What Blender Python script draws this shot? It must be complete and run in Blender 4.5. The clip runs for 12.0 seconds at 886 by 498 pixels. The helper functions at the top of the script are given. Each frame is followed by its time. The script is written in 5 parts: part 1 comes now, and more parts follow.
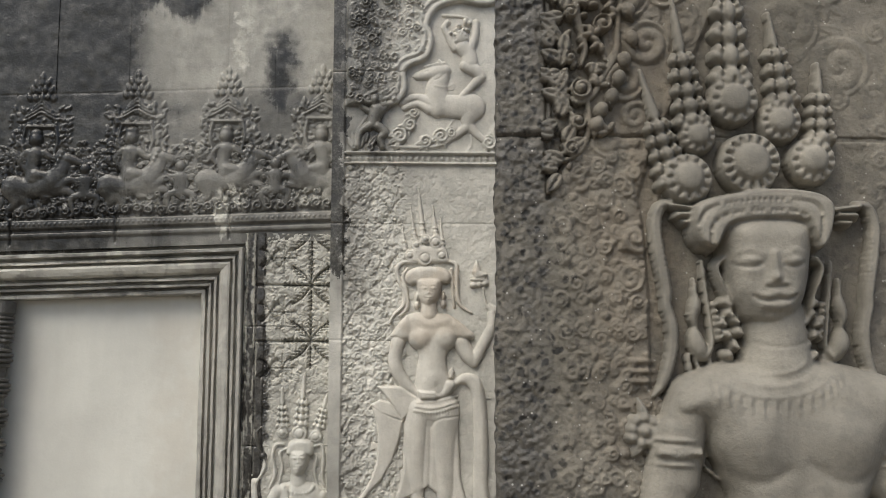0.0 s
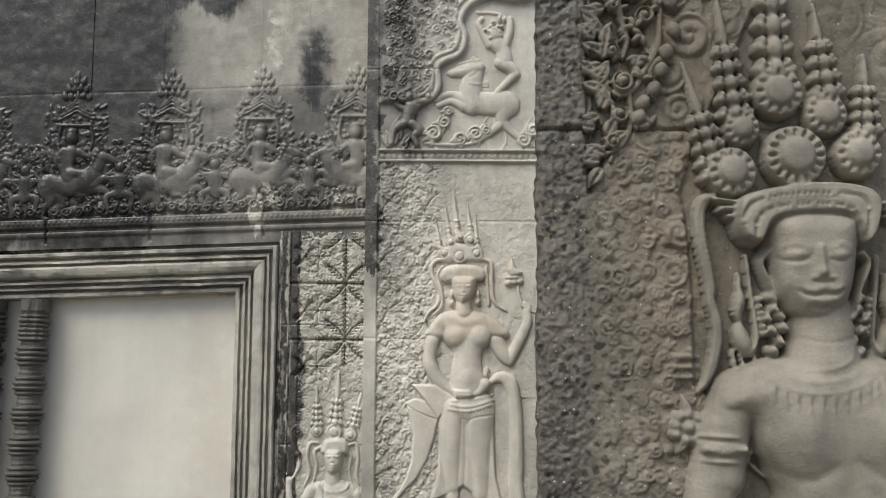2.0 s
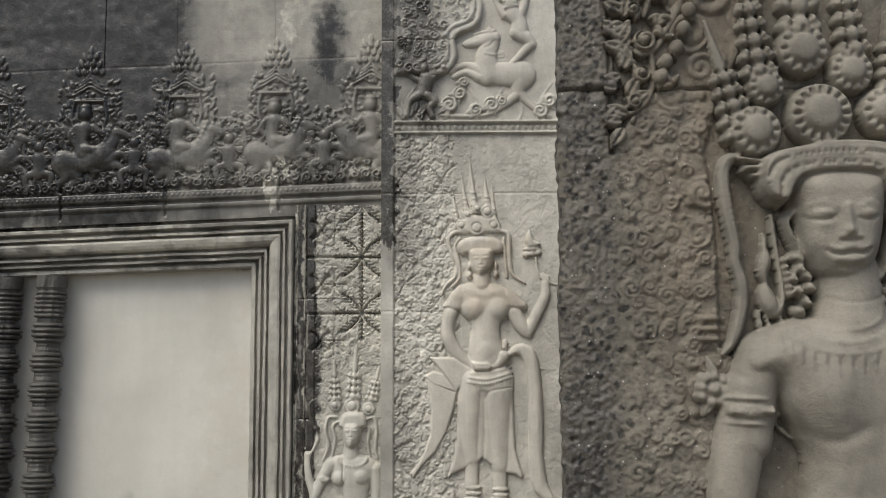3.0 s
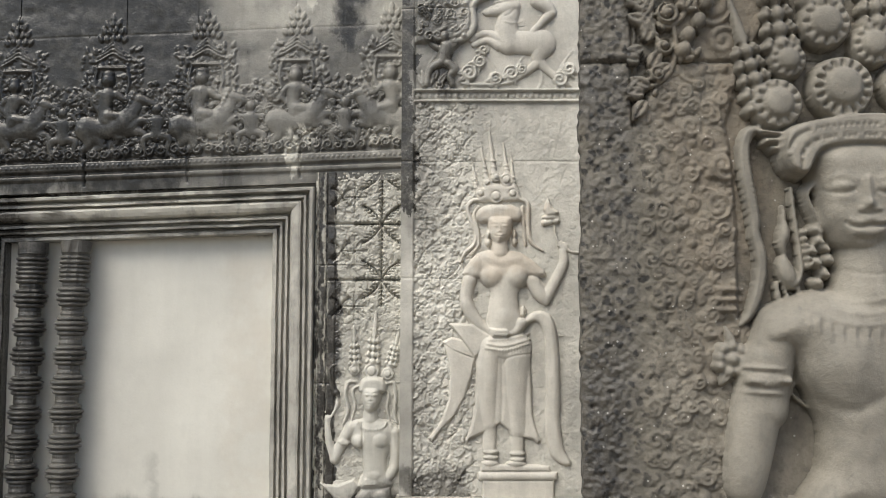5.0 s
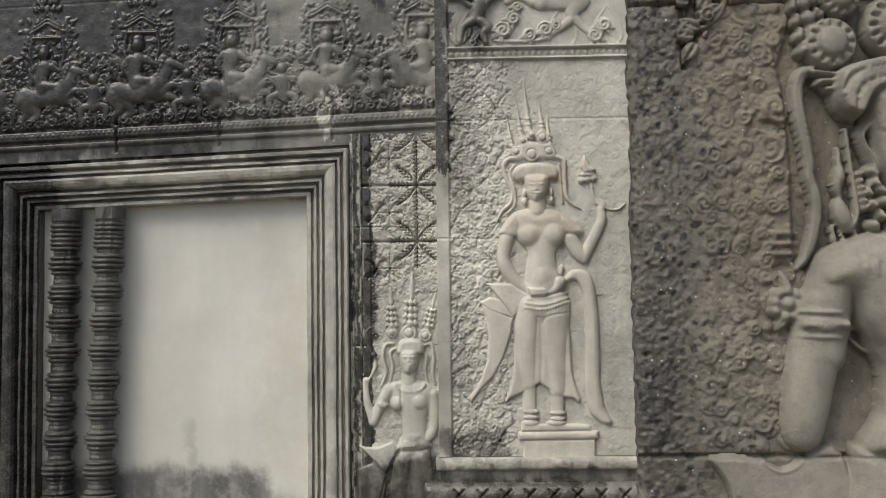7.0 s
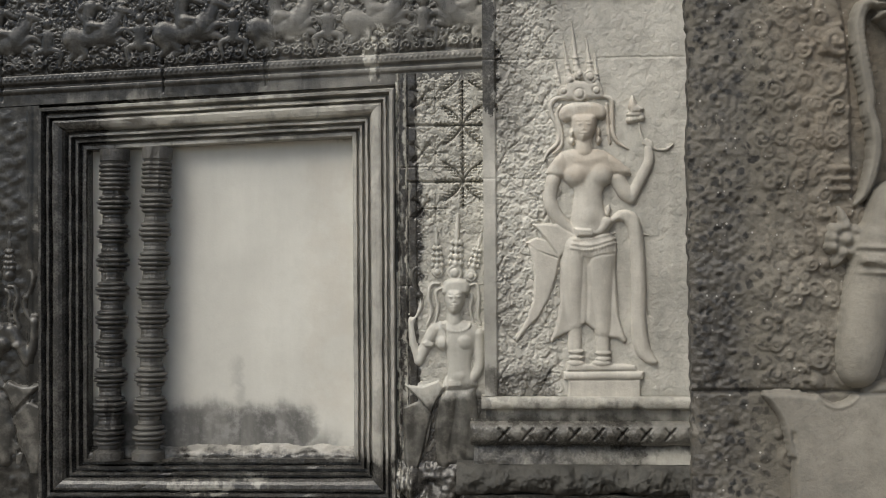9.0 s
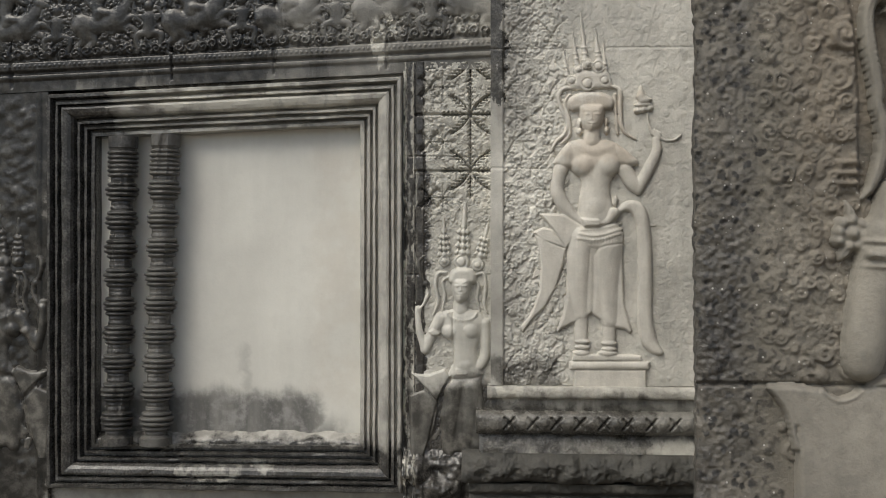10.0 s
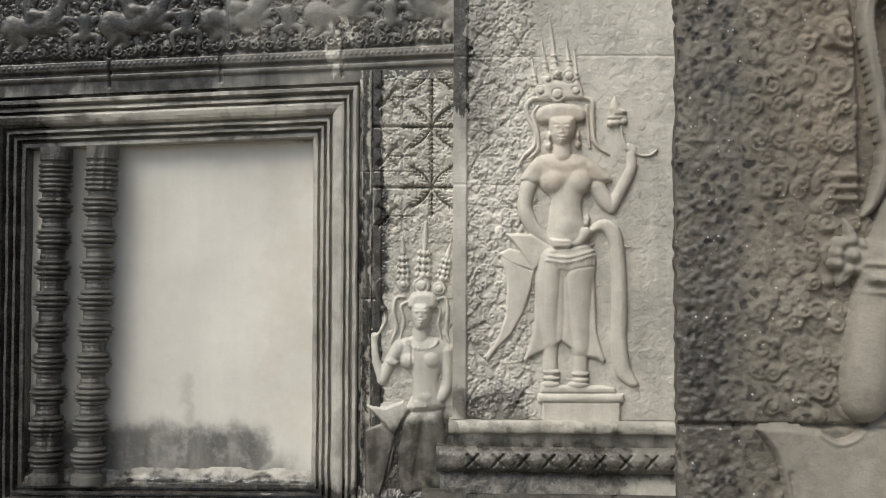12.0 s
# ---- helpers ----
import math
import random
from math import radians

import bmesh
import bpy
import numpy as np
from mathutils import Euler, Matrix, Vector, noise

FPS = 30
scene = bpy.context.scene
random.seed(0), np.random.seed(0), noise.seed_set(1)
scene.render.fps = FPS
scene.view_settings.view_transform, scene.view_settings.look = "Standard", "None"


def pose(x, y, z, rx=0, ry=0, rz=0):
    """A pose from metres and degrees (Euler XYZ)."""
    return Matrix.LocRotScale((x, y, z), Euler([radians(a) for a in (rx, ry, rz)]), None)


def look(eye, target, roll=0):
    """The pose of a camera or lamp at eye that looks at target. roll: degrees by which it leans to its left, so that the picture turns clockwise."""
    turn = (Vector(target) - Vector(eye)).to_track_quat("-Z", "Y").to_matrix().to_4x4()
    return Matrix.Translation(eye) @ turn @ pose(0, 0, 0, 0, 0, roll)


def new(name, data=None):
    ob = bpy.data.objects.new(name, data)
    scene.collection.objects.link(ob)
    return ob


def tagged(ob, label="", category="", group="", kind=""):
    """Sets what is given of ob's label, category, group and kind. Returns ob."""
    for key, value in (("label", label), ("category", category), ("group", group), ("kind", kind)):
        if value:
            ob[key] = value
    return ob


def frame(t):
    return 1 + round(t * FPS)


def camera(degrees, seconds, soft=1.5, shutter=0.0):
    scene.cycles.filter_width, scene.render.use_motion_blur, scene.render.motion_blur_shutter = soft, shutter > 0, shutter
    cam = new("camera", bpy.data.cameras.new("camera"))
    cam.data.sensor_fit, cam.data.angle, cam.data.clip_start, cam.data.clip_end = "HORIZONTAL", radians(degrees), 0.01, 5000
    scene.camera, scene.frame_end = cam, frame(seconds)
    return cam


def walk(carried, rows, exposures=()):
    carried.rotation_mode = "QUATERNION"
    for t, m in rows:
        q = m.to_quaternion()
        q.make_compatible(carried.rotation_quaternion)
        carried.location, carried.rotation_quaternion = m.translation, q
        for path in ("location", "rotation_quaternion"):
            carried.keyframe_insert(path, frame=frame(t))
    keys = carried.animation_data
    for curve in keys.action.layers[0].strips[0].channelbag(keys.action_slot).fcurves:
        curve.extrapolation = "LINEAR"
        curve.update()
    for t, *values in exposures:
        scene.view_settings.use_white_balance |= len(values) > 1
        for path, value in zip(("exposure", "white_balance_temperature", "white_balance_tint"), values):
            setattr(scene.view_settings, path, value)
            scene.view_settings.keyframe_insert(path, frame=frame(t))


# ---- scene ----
cam = camera(44.2, 12.0, soft=1.1)
PATH = [
    (0, (0.676, -4.224, 2.045), (0.721, -2.239, 2.287), 0.2),
    (0.5, (0.661, -4.216, 2.039), (0.685, -2.231, 2.285), 0.1),
    (1, (0.651, -4.216, 2.05), (0.661, -2.231, 2.293), 0.1),
    (1.5, (0.637, -4.211, 2.044), (0.641, -2.226, 2.29), 0.2),
    (2, (0.636, -4.201, 2.026), (0.637, -2.217, 2.274), 0.3),
    (2.5, (0.622, -4.184, 1.998), (0.621, -2.199, 2.24), 0.2),
    (3, (0.609, -4.164, 1.969), (0.592, -2.177, 2.196), -0.2),
    (5, (0.584, -4.207, 1.981), (0.544, -2.214, 2.141), 0.2),
    (5.5, (0.568, -4.199, 1.974), (0.519, -2.205, 2.126), -0.3),
    (6, (0.542, -4.195, 1.963), (0.489, -2.201, 2.108), -0.2),
    (6.5, (0.523, -4.184, 1.936), (0.466, -2.19, 2.076), -0.4),
    (7, (0.499, -4.169, 1.912), (0.433, -2.174, 2.034), -0.7),
    (7.5, (0.474, -4.165, 1.899), (0.401, -2.169, 2.001), -0.8),
    (9.5, (0.442, -4.175, 1.872), (0.305, -2.179, 1.886), -0.2),
    (10, (0.448, -4.178, 1.886), (0.309, -2.183, 1.892), 0.0),
    (10.5, (0.444, -4.171, 1.887), (0.312, -2.176, 1.895), -0.0),
    (11, (0.444, -4.16, 1.881), (0.321, -2.164, 1.893), -0.2),
    (11.5, (0.465, -4.049, 1.884), (0.352, -2.052, 1.913), -0.2),
    (12, (0.477, -3.872, 1.886), (0.385, -1.823, 1.935), 0.2),
]
walk(cam, [(t, look(eye, target, roll)) for t, eye, target, roll in PATH],
     exposures=[(t, 0.64 + stops, 6470, 6) for t, stops in (
         (0, -0.06), (0.5, 0.05), (2.5, -0.03), (3, -0.17), (5, 0.2), (5.5, 0.1), (6.5, -0.2), (7.5, 0.0), (9.5, -0.2), (10.5, -0.15), (11.5, 0.1), (12, 0.07))])

# ---- sky and sun: bright overcast ----
world = bpy.data.worlds.new("sky")
scene.world = world
world.use_nodes = True
sky = world.node_tree.nodes.new("ShaderNodeTexSky")
sky.sky_type = "NISHITA"
sky.sun_disc = False
sky.sun_elevation = radians(58)
sky.sun_rotation = radians(205)
sky.dust_density = 4.0
backdrop = world.node_tree.nodes["Background"]
backdrop.inputs[1].default_value = 0.10
world.node_tree.links.new(sky.outputs[0], backdrop.inputs[0])
sun = new("sun", bpy.data.lights.new("sun", "SUN"))
sun.data.energy = 1.3
sun.data.angle = radians(35)
sun.data.color = (1.0, 0.96, 0.88)
sun.matrix_world = look((-2.6, -3.2, 7.0), (0.4, 0.0, 2.0))


# ---- materials ----
class Nodes:
    """Short hand for a node tree."""

    def __init__(self, name):
        self.mat = bpy.data.materials.new(name)
        self.mat.use_nodes = True
        self.tree = self.mat.node_tree
        self.bsdf = self.tree.nodes["Principled BSDF"]
        self.place = self.node("ShaderNodeTexCoord").outputs["Object"]

    def node(self, kind):
        return self.tree.nodes.new(kind)

    def put(self, socket, value):
        if isinstance(value, bpy.types.NodeSocket):
            self.tree.links.new(value, socket)
        else:
            socket.default_value = value

    def math(self, op, a, b=0.0, clamp=False):
        n = self.node("ShaderNodeMath")
        n.operation, n.use_clamp = op, clamp
        self.put(n.inputs[0], a)
        self.put(n.inputs[1], b)
        return n.outputs[0]

    def ramp(self, v, a, b, lo=0.0, hi=1.0):
        n = self.node("ShaderNodeMapRange")
        n.interpolation_type = "SMOOTHSTEP"
        for i, x in enumerate((v, a, b, lo, hi)):
            self.put(n.inputs[i], x)
        return n.outputs[0]

    def noise(self, scale, detail=4.0, rough=0.55, stretch=(1, 1, 1), shift=0.0):
        m = self.node("ShaderNodeMapping")
        self.put(m.inputs["Vector"], self.place)
        m.inputs["Scale"].default_value = stretch
        m.inputs["Location"].default_value = (shift, shift * 0.7, shift * 1.3)
        n = self.node("ShaderNodeTexNoise")
        self.put(n.inputs["Vector"], m.outputs[0])
        n.inputs["Scale"].default_value, n.inputs["Detail"].default_value, n.inputs["Roughness"].default_value = scale, detail, rough
        return n.outputs["Fac"]

    def mix(self, f, a, b):
        n = self.node("ShaderNodeMix")
        n.data_type = "RGBA"
        self.put(n.inputs[0], f)
        self.put(n.inputs[6], a if isinstance(a, bpy.types.NodeSocket) else (*a, 1))
        self.put(n.inputs[7], b if isinstance(b, bpy.types.NodeSocket) else (*b, 1))
        return n.outputs[2]

    def axes(self):
        n = self.node("ShaderNodeSeparateXYZ")
        self.put(n.inputs[0], self.place)
        return n.outputs[0], n.outputs[2]


def stone(name, base, dark=(0.043, 0.0405, 0.0355), stains_shade=(), pale=(), mottle=0.5, rough=0.78, wet=0.2, pits=0.0, grain=1.0, warm=(), general=0.0, speck=1.0, clouds=1.0, warp=1.0, solid=False, coarse=0.9):
    """Weathered sandstone. Dark, pale and warm patches (x0, x1, z0, z1, soft, strength): black algae and painted shade,
    washed stone and painted highlights, and ochre.
    """
    k = Nodes(name)
    x, z = k.axes()
    big = k.noise(2.6, 6, 0.62)
    mid = k.noise(17, 6, 0.65, shift=3.1)
    fine = k.noise(120, 4, 0.6, shift=7.7)
    streak = k.noise(9, 5, 0.6, stretch=(1.0, 1.0, 0.12), shift=11.0)
    blotch = k.noise(6.5, 5, 0.62, shift=21.0)
    xw = k.math("ADD", x, k.math("MULTIPLY", k.math("ADD", k.math("SUBTRACT", mid, 0.5), k.math("SUBTRACT", blotch, 0.5)), 0.16 * warp))
    zw = k.math("ADD", z, k.math("MULTIPLY", k.math("ADD", k.math("SUBTRACT", streak, 0.5), k.math("MULTIPLY", k.math("SUBTRACT", mid, 0.5), 0.5)), 0.24 * warp))

    def patches(rows):
        total = None
        for x0, x1, z0, z1, soft, strength in rows:
            f = k.math("MULTIPLY", k.ramp(xw, x0 - soft, x0 + soft), k.ramp(xw, x1 - soft, x1 + soft, 1.0, 0.0))
            g = k.math("MULTIPLY", k.ramp(zw, z0 - soft, z0 + soft), k.ramp(zw, z1 - soft, z1 + soft, 1.0, 0.0))
            h = k.math("MULTIPLY", k.math("MULTIPLY", f, g), strength)
            total = h if total is None else k.math("MAXIMUM", total, h)
        return total

    deep = [c * 0.62 for c in base]
    light = [min(0.85, c * 1.22) for c in base]
    tone = k.math("ADD", k.math("MULTIPLY", big, 0.6), k.math("MULTIPLY", streak, 0.4))
    col = k.mix(k.ramp(tone, 0.5 - 0.2 / clouds, 0.5 + 0.2 / clouds), deep, light)
    col = k.mix(k.math("MULTIPLY", k.ramp(mid, 0.42, 0.68), mottle), col, [c * 0.45 for c in base])
    col = k.mix(k.math("MULTIPLY", k.ramp(fine, 0.5, 0.72), 0.3 * grain), col, [c * 0.5 for c in base])
    if warm:
        col = k.mix(k.math("MULTIPLY", patches(warm), k.ramp(blotch, 0.35, 0.6)), col, (0.36, 0.25, 0.15))
    black = None
    if stains_shade:
        p = patches(stains_shade)
        thick = k.ramp(k.math("ADD", k.math("MULTIPLY", k.math("ADD", streak, blotch), 0.5), k.math("MULTIPLY", p, 0.62)), 0.55, 1.02)
        black = k.math("MULTIPLY", thick, k.ramp(p, 0.0, 0.35), clamp=True)
        if solid:
            black = k.math("MULTIPLY", k.ramp(p, 0.0, 1.0), k.ramp(k.math("ADD", streak, mid), 0.7, 1.15, 0.7, 1.0), clamp=True)
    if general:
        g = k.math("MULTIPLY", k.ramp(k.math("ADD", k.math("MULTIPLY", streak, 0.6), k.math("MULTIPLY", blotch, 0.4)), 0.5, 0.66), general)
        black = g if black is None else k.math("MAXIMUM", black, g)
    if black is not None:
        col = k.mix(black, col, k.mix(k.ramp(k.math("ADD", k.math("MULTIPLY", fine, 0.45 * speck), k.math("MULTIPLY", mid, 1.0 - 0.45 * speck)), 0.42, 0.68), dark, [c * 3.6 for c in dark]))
    if pale:
        p = k.math("MULTIPLY", patches(pale), k.ramp(k.math("ADD", mid, k.math("MULTIPLY", streak, 0.4)), 0.5, 0.78))
        col = k.mix(p, col, (0.50, 0.48, 0.42))
    if pits:
        v = k.node("ShaderNodeTexVoronoi")
        v.inputs["Scale"].default_value = 38
        drift = k.node("ShaderNodeVectorMath")
        drift.operation = "MULTIPLY_ADD"
        wob = k.node("ShaderNodeTexNoise")
        wob.inputs["Scale"].default_value = 45
        k.put(wob.inputs["Vector"], k.place)
        k.put(drift.inputs[0], wob.outputs["Color"])
        drift.inputs[1].default_value = (0.03, 0.03, 0.03)
        k.put(drift.inputs[2], k.place)
        k.put(v.inputs["Vector"], drift.outputs[0])
        spot = k.math("MULTIPLY", k.ramp(v.outputs["Distance"], 0.22, 0.5, 1.0, 0.0), k.ramp(k.noise(11, 4, 0.65, shift=5), 0.36, 0.52))
        spot = k.math("MULTIPLY", spot, k.ramp(xw, 0.98, 1.14, 1.0, 0.25))
        col = k.mix(k.math("MULTIPLY", spot, pits), col, (0.018, 0.017, 0.016))
        v2 = k.node("ShaderNodeTexVoronoi")
        v2.inputs["Scale"].default_value = 60
        k.put(v2.inputs["Vector"], k.place)
        fleck = k.math("MULTIPLY", k.ramp(v2.outputs["Distance"], 0.10, 0.2, 1.0, 0.0), k.ramp(k.noise(31, 2, 0.5, shift=15), 0.56, 0.62))
        col = k.mix(k.math("MULTIPLY", fleck, 0.75 * pits), col, (0.55, 0.53, 0.48))
    k.put(k.bsdf.inputs["Base Color"], col)
    gloss = k.ramp(mid, 0.3, 0.7, rough + 0.1, rough - 0.1)
    if black is not None:
        n = k.node("ShaderNodeMix")
        for i, val in ((0, black), (2, gloss), (3, wet)):
            k.put(n.inputs[i], val)
        gloss = n.outputs[0]
    k.put(k.bsdf.inputs["Roughness"], gloss)
    bump = k.node("ShaderNodeBump")
    bump.inputs["Strength"].default_value = 0.9 * grain
    bump.inputs["Distance"].default_value = 0.006
    k.put(bump.inputs["Height"], k.math("ADD", k.math("MULTIPLY", fine, 0.5), k.math("MULTIPLY", mid, coarse)))
    k.put(k.bsdf.inputs["Normal"], bump.outputs[0])
    return k.mat


GREY = (0.36, 0.345, 0.305)
WALL_STAINS = ((-9, -0.42, 2.5, 4.4, 0.20, 1.0), (-9, -0.5, 2.5, 3.24, 0.1, 1.0), (-0.6, 0.36, 2.5, 3.20, 0.08, 0.50), (0.06, 0.2, 3.10, 3.44, 0.08, 0.85),
               (-0.5, -0.16, 3.50, 4.4, 0.05, 0.9), (-9, -1.38, 0.4, 3.0, 0.05, 1.0))
stone_wall = stone("weathered_wall_stone", GREY, dark=(0.019, 0.018, 0.016), grain=0.6, coarse=0.5, rough=0.66, wet=0.18, speck=0.2, stains_shade=WALL_STAINS,
                   pale=((-0.045, 0.0, 3.25, 3.62, 0.012, 1.0), (0.0, 0.05, 3.3, 4.2, 0.03, 0.6), (-0.052, -0.012, 2.73, 2.80, 0.008, 1.3), (-0.115, -0.072, 2.60, 2.77, 0.010, 1.3),
                         (0.22, 0.33, 2.70, 2.80, 0.03, 0.6)))
stone_strip = stone("weathered_panel_stone", (0.54, 0.52, 0.46), dark=(0.032, 0.030, 0.027), grain=0.5, rough=0.55, warp=0.45,
                    stains_shade=((-0.1, 0.36, 2.14, 2.7, 0.12, 0.16), (-0.1, 0.090, 0.8, 2.64, 0.010, 1.15), (-0.1, 0.11, 1.80, 2.2, 0.02, 0.9), (-0.1, 0.36, 0.8, 1.40, 0.06, 0.8)),
                    # Thin pale lines: wet highlights on the fillet ridges, put into the colour.
                    pale=((0.008, 0.024, 1.0, 2.7, 0.004, 1.0), (0.040, 0.052, 1.0, 2.7, 0.004, 0.8)))
stone_pilaster = stone("pale_pilaster_stone", (0.56, 0.54, 0.485), mottle=0.32, rough=0.66, grain=0.6,
                       stains_shade=((0.2, 0.388, 2.43, 4.2, 0.012, 1.0), (0.2, 0.58, 2.9, 4.2, 0.08, 0.60), (0.2, 0.50, 2.32, 2.9, 0.09, 0.46),
                               (0.2, 0.49, 1.46, 2.0, 0.06, 0.32), (0.2, 0.60, 1.38, 1.50, 0.03, 0.6)),
                       warm=((0.55, 0.95, 3.0, 3.6, 0.1, 0.10),))
stone_goddess = stone("smooth_relief_stone", (0.58, 0.55, 0.49), mottle=0.2, rough=0.7, grain=0.5,
                      warm=((0.58, 0.9, 2.2, 2.47, 0.02, 0.30),))
stone_small = stone("damp_relief_stone", (0.60, 0.58, 0.52), mottle=0.2, rough=0.55, grain=0.4, speck=0.15, wet=0.3,
                    stains_shade=((-0.1, 0.4, 0.9, 1.40, 0.07, 0.75), (-0.1, 0.10, 1.70, 2.1, 0.02, 0.9), (-3, -1.2, 0.5, 3.0, 0.05, 1.0)))
stone_base = stone("mossy_base_stone", (0.46, 0.44, 0.39), mottle=0.5,
                   stains_shade=((0.2, 0.95, 1.1, 1.345, 0.05, 0.78), (0.2, 1.5, 1.19, 1.33, 0.03, 0.55), (0.3, 0.55, 1.34, 1.40, 0.03, 0.6)),
                   pale=((0.33, 0.5, 1.36, 1.41, 0.01, 0.9), (0.6, 1.3, 1.14, 1.2, 0.02, 0.2)))
stone_frame = stone("window_frame_stone", (0.44, 0.42, 0.375), dark=(0.030, 0.0285, 0.026), mottle=0.5, rough=0.5, wet=0.25, grain=0.6, general=0.6,
                    # Left jamb row: black weathering plus the jamb's shadow, painted into the colour.
                    stains_shade=((-1.6, -1.12, 0.8, 2.6, 0.1, 1.0), (-1.6, 0.0, 0.8, 1.15, 0.05, 1.0), (-1.6, -0.10, 2.36, 2.43, 0.03, 0.45), (-1.6, -0.02, 2.50, 2.6, 0.03, 0.42)),
                    # Row at z 2.445 paints wet highlights on the top moulding; sill row is chips.
                    pale=((-0.95, -0.2, 2.445, 2.5, 0.018, 1.4), (-0.9, -0.5, 1.02, 1.05, 0.010, 0.45)))
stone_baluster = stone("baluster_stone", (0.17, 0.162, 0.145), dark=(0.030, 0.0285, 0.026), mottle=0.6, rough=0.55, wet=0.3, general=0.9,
                       stains_shade=((-1.3, -1.03, 1.0, 2.5, 0.03, 0.8), (-1.05, -0.8, 1.0, 2.5, 0.03, 0.42)))
stone_pane = stone("blind_window_stone", (0.66, 0.645, 0.585), dark=(0.075, 0.073, 0.069), mottle=0.07, rough=0.42, wet=0.4, grain=0.2, speck=0.0, clouds=0.22, warp=0.5, solid=True,
                   # Row at z 2.385 paints the shadow under the frame top; others are stains.
                   stains_shade=((-1.4, -0.34, 0.8, 1.335, 0.05, 0.95), (-0.40, -0.22, 0.8, 1.22, 0.08, 0.8), (-1.4, 0, 2.385, 2.6, 0.02, 0.85), (-0.67, -0.61, 1.3, 1.55, 0.05, 0.5), (-0.72, -0.56, 1.3, 1.95, 0.08, 0.22)),
                   warm=((-0.36, -0.1, 1.3, 2.3, 0.05, 0.13),), pale=((-0.66, -0.42, 1.4, 2.4, 0.1, 0.0),))
stone_pier = stone("rough_pier_stone", (0.212, 0.191, 0.155), dark=(0.024, 0.022, 0.020), mottle=0.6, rough=0.88, pits=0.9, grain=1.2, clouds=1.3, coarse=0.4,
                   stains_shade=((0.8, 1.02, 0.6, 3.6, 0.06, 0.5),), warm=((1.1, 1.35, 1.9, 3.2, 0.1, 0.12),), general=0.3)
stone_queen = stone("smooth_brown_relief_stone", (0.275, 0.252, 0.21), mottle=0.42, rough=0.8, grain=0.7, general=0.22)
stone_black = stone("black_mossy_stone", (0.085, 0.081, 0.071), dark=(0.022, 0.022, 0.020), mottle=0.8, rough=0.85, wet=0.55, grain=1.6, general=0.95)
soil = stone("packed_earth", (0.22, 0.19, 0.15), mottle=0.6, rough=0.95)


# ---- carving tools ----
def lattice(shape, cell, rng):
    """Smooth value noise on a grid, about -1 to 1."""
    ny, nx = shape
    gy, gx = np.arange(ny) / cell, np.arange(nx) / cell
    g = rng.random((int(gy[-1]) + 3, int(gx[-1]) + 3)) * 2 - 1
    iy, ix = gy.astype(int), gx.astype(int)
    fy, fx = gy - iy, gx - ix
    fy, fx = (fy * fy * (3 - 2 * fy))[:, None], (fx * fx * (3 - 2 * fx))[None, :]
    a, b, c, d = g[np.ix_(iy, ix)], g[np.ix_(iy, ix + 1)], g[np.ix_(iy + 1, ix)], g[np.ix_(iy + 1, ix + 1)]
    return (a * (1 - fx) + b * fx) * (1 - fy) + (c * (1 - fx) + d * fx) * fy


def flowing(points, parts=5):
    """A smooth curve through the points, of any number of values each."""
    if len(points) < 3:
        return points
    p = [points[0], *points, points[-1]]
    out = []
    for a, b, c, d in zip(p, p[1:], p[2:], p[3:]):
        for i in range(parts):
            t = i / parts
            out.append(tuple(0.5 * (2 * q + (r - o) * t + (2 * o - 5 * q + 4 * r - s) * t * t + (3 * q - o - 3 * r + s) * t ** 3) for o, q, r, s in zip(a, b, c, d)))
    return out + [points[-1]]


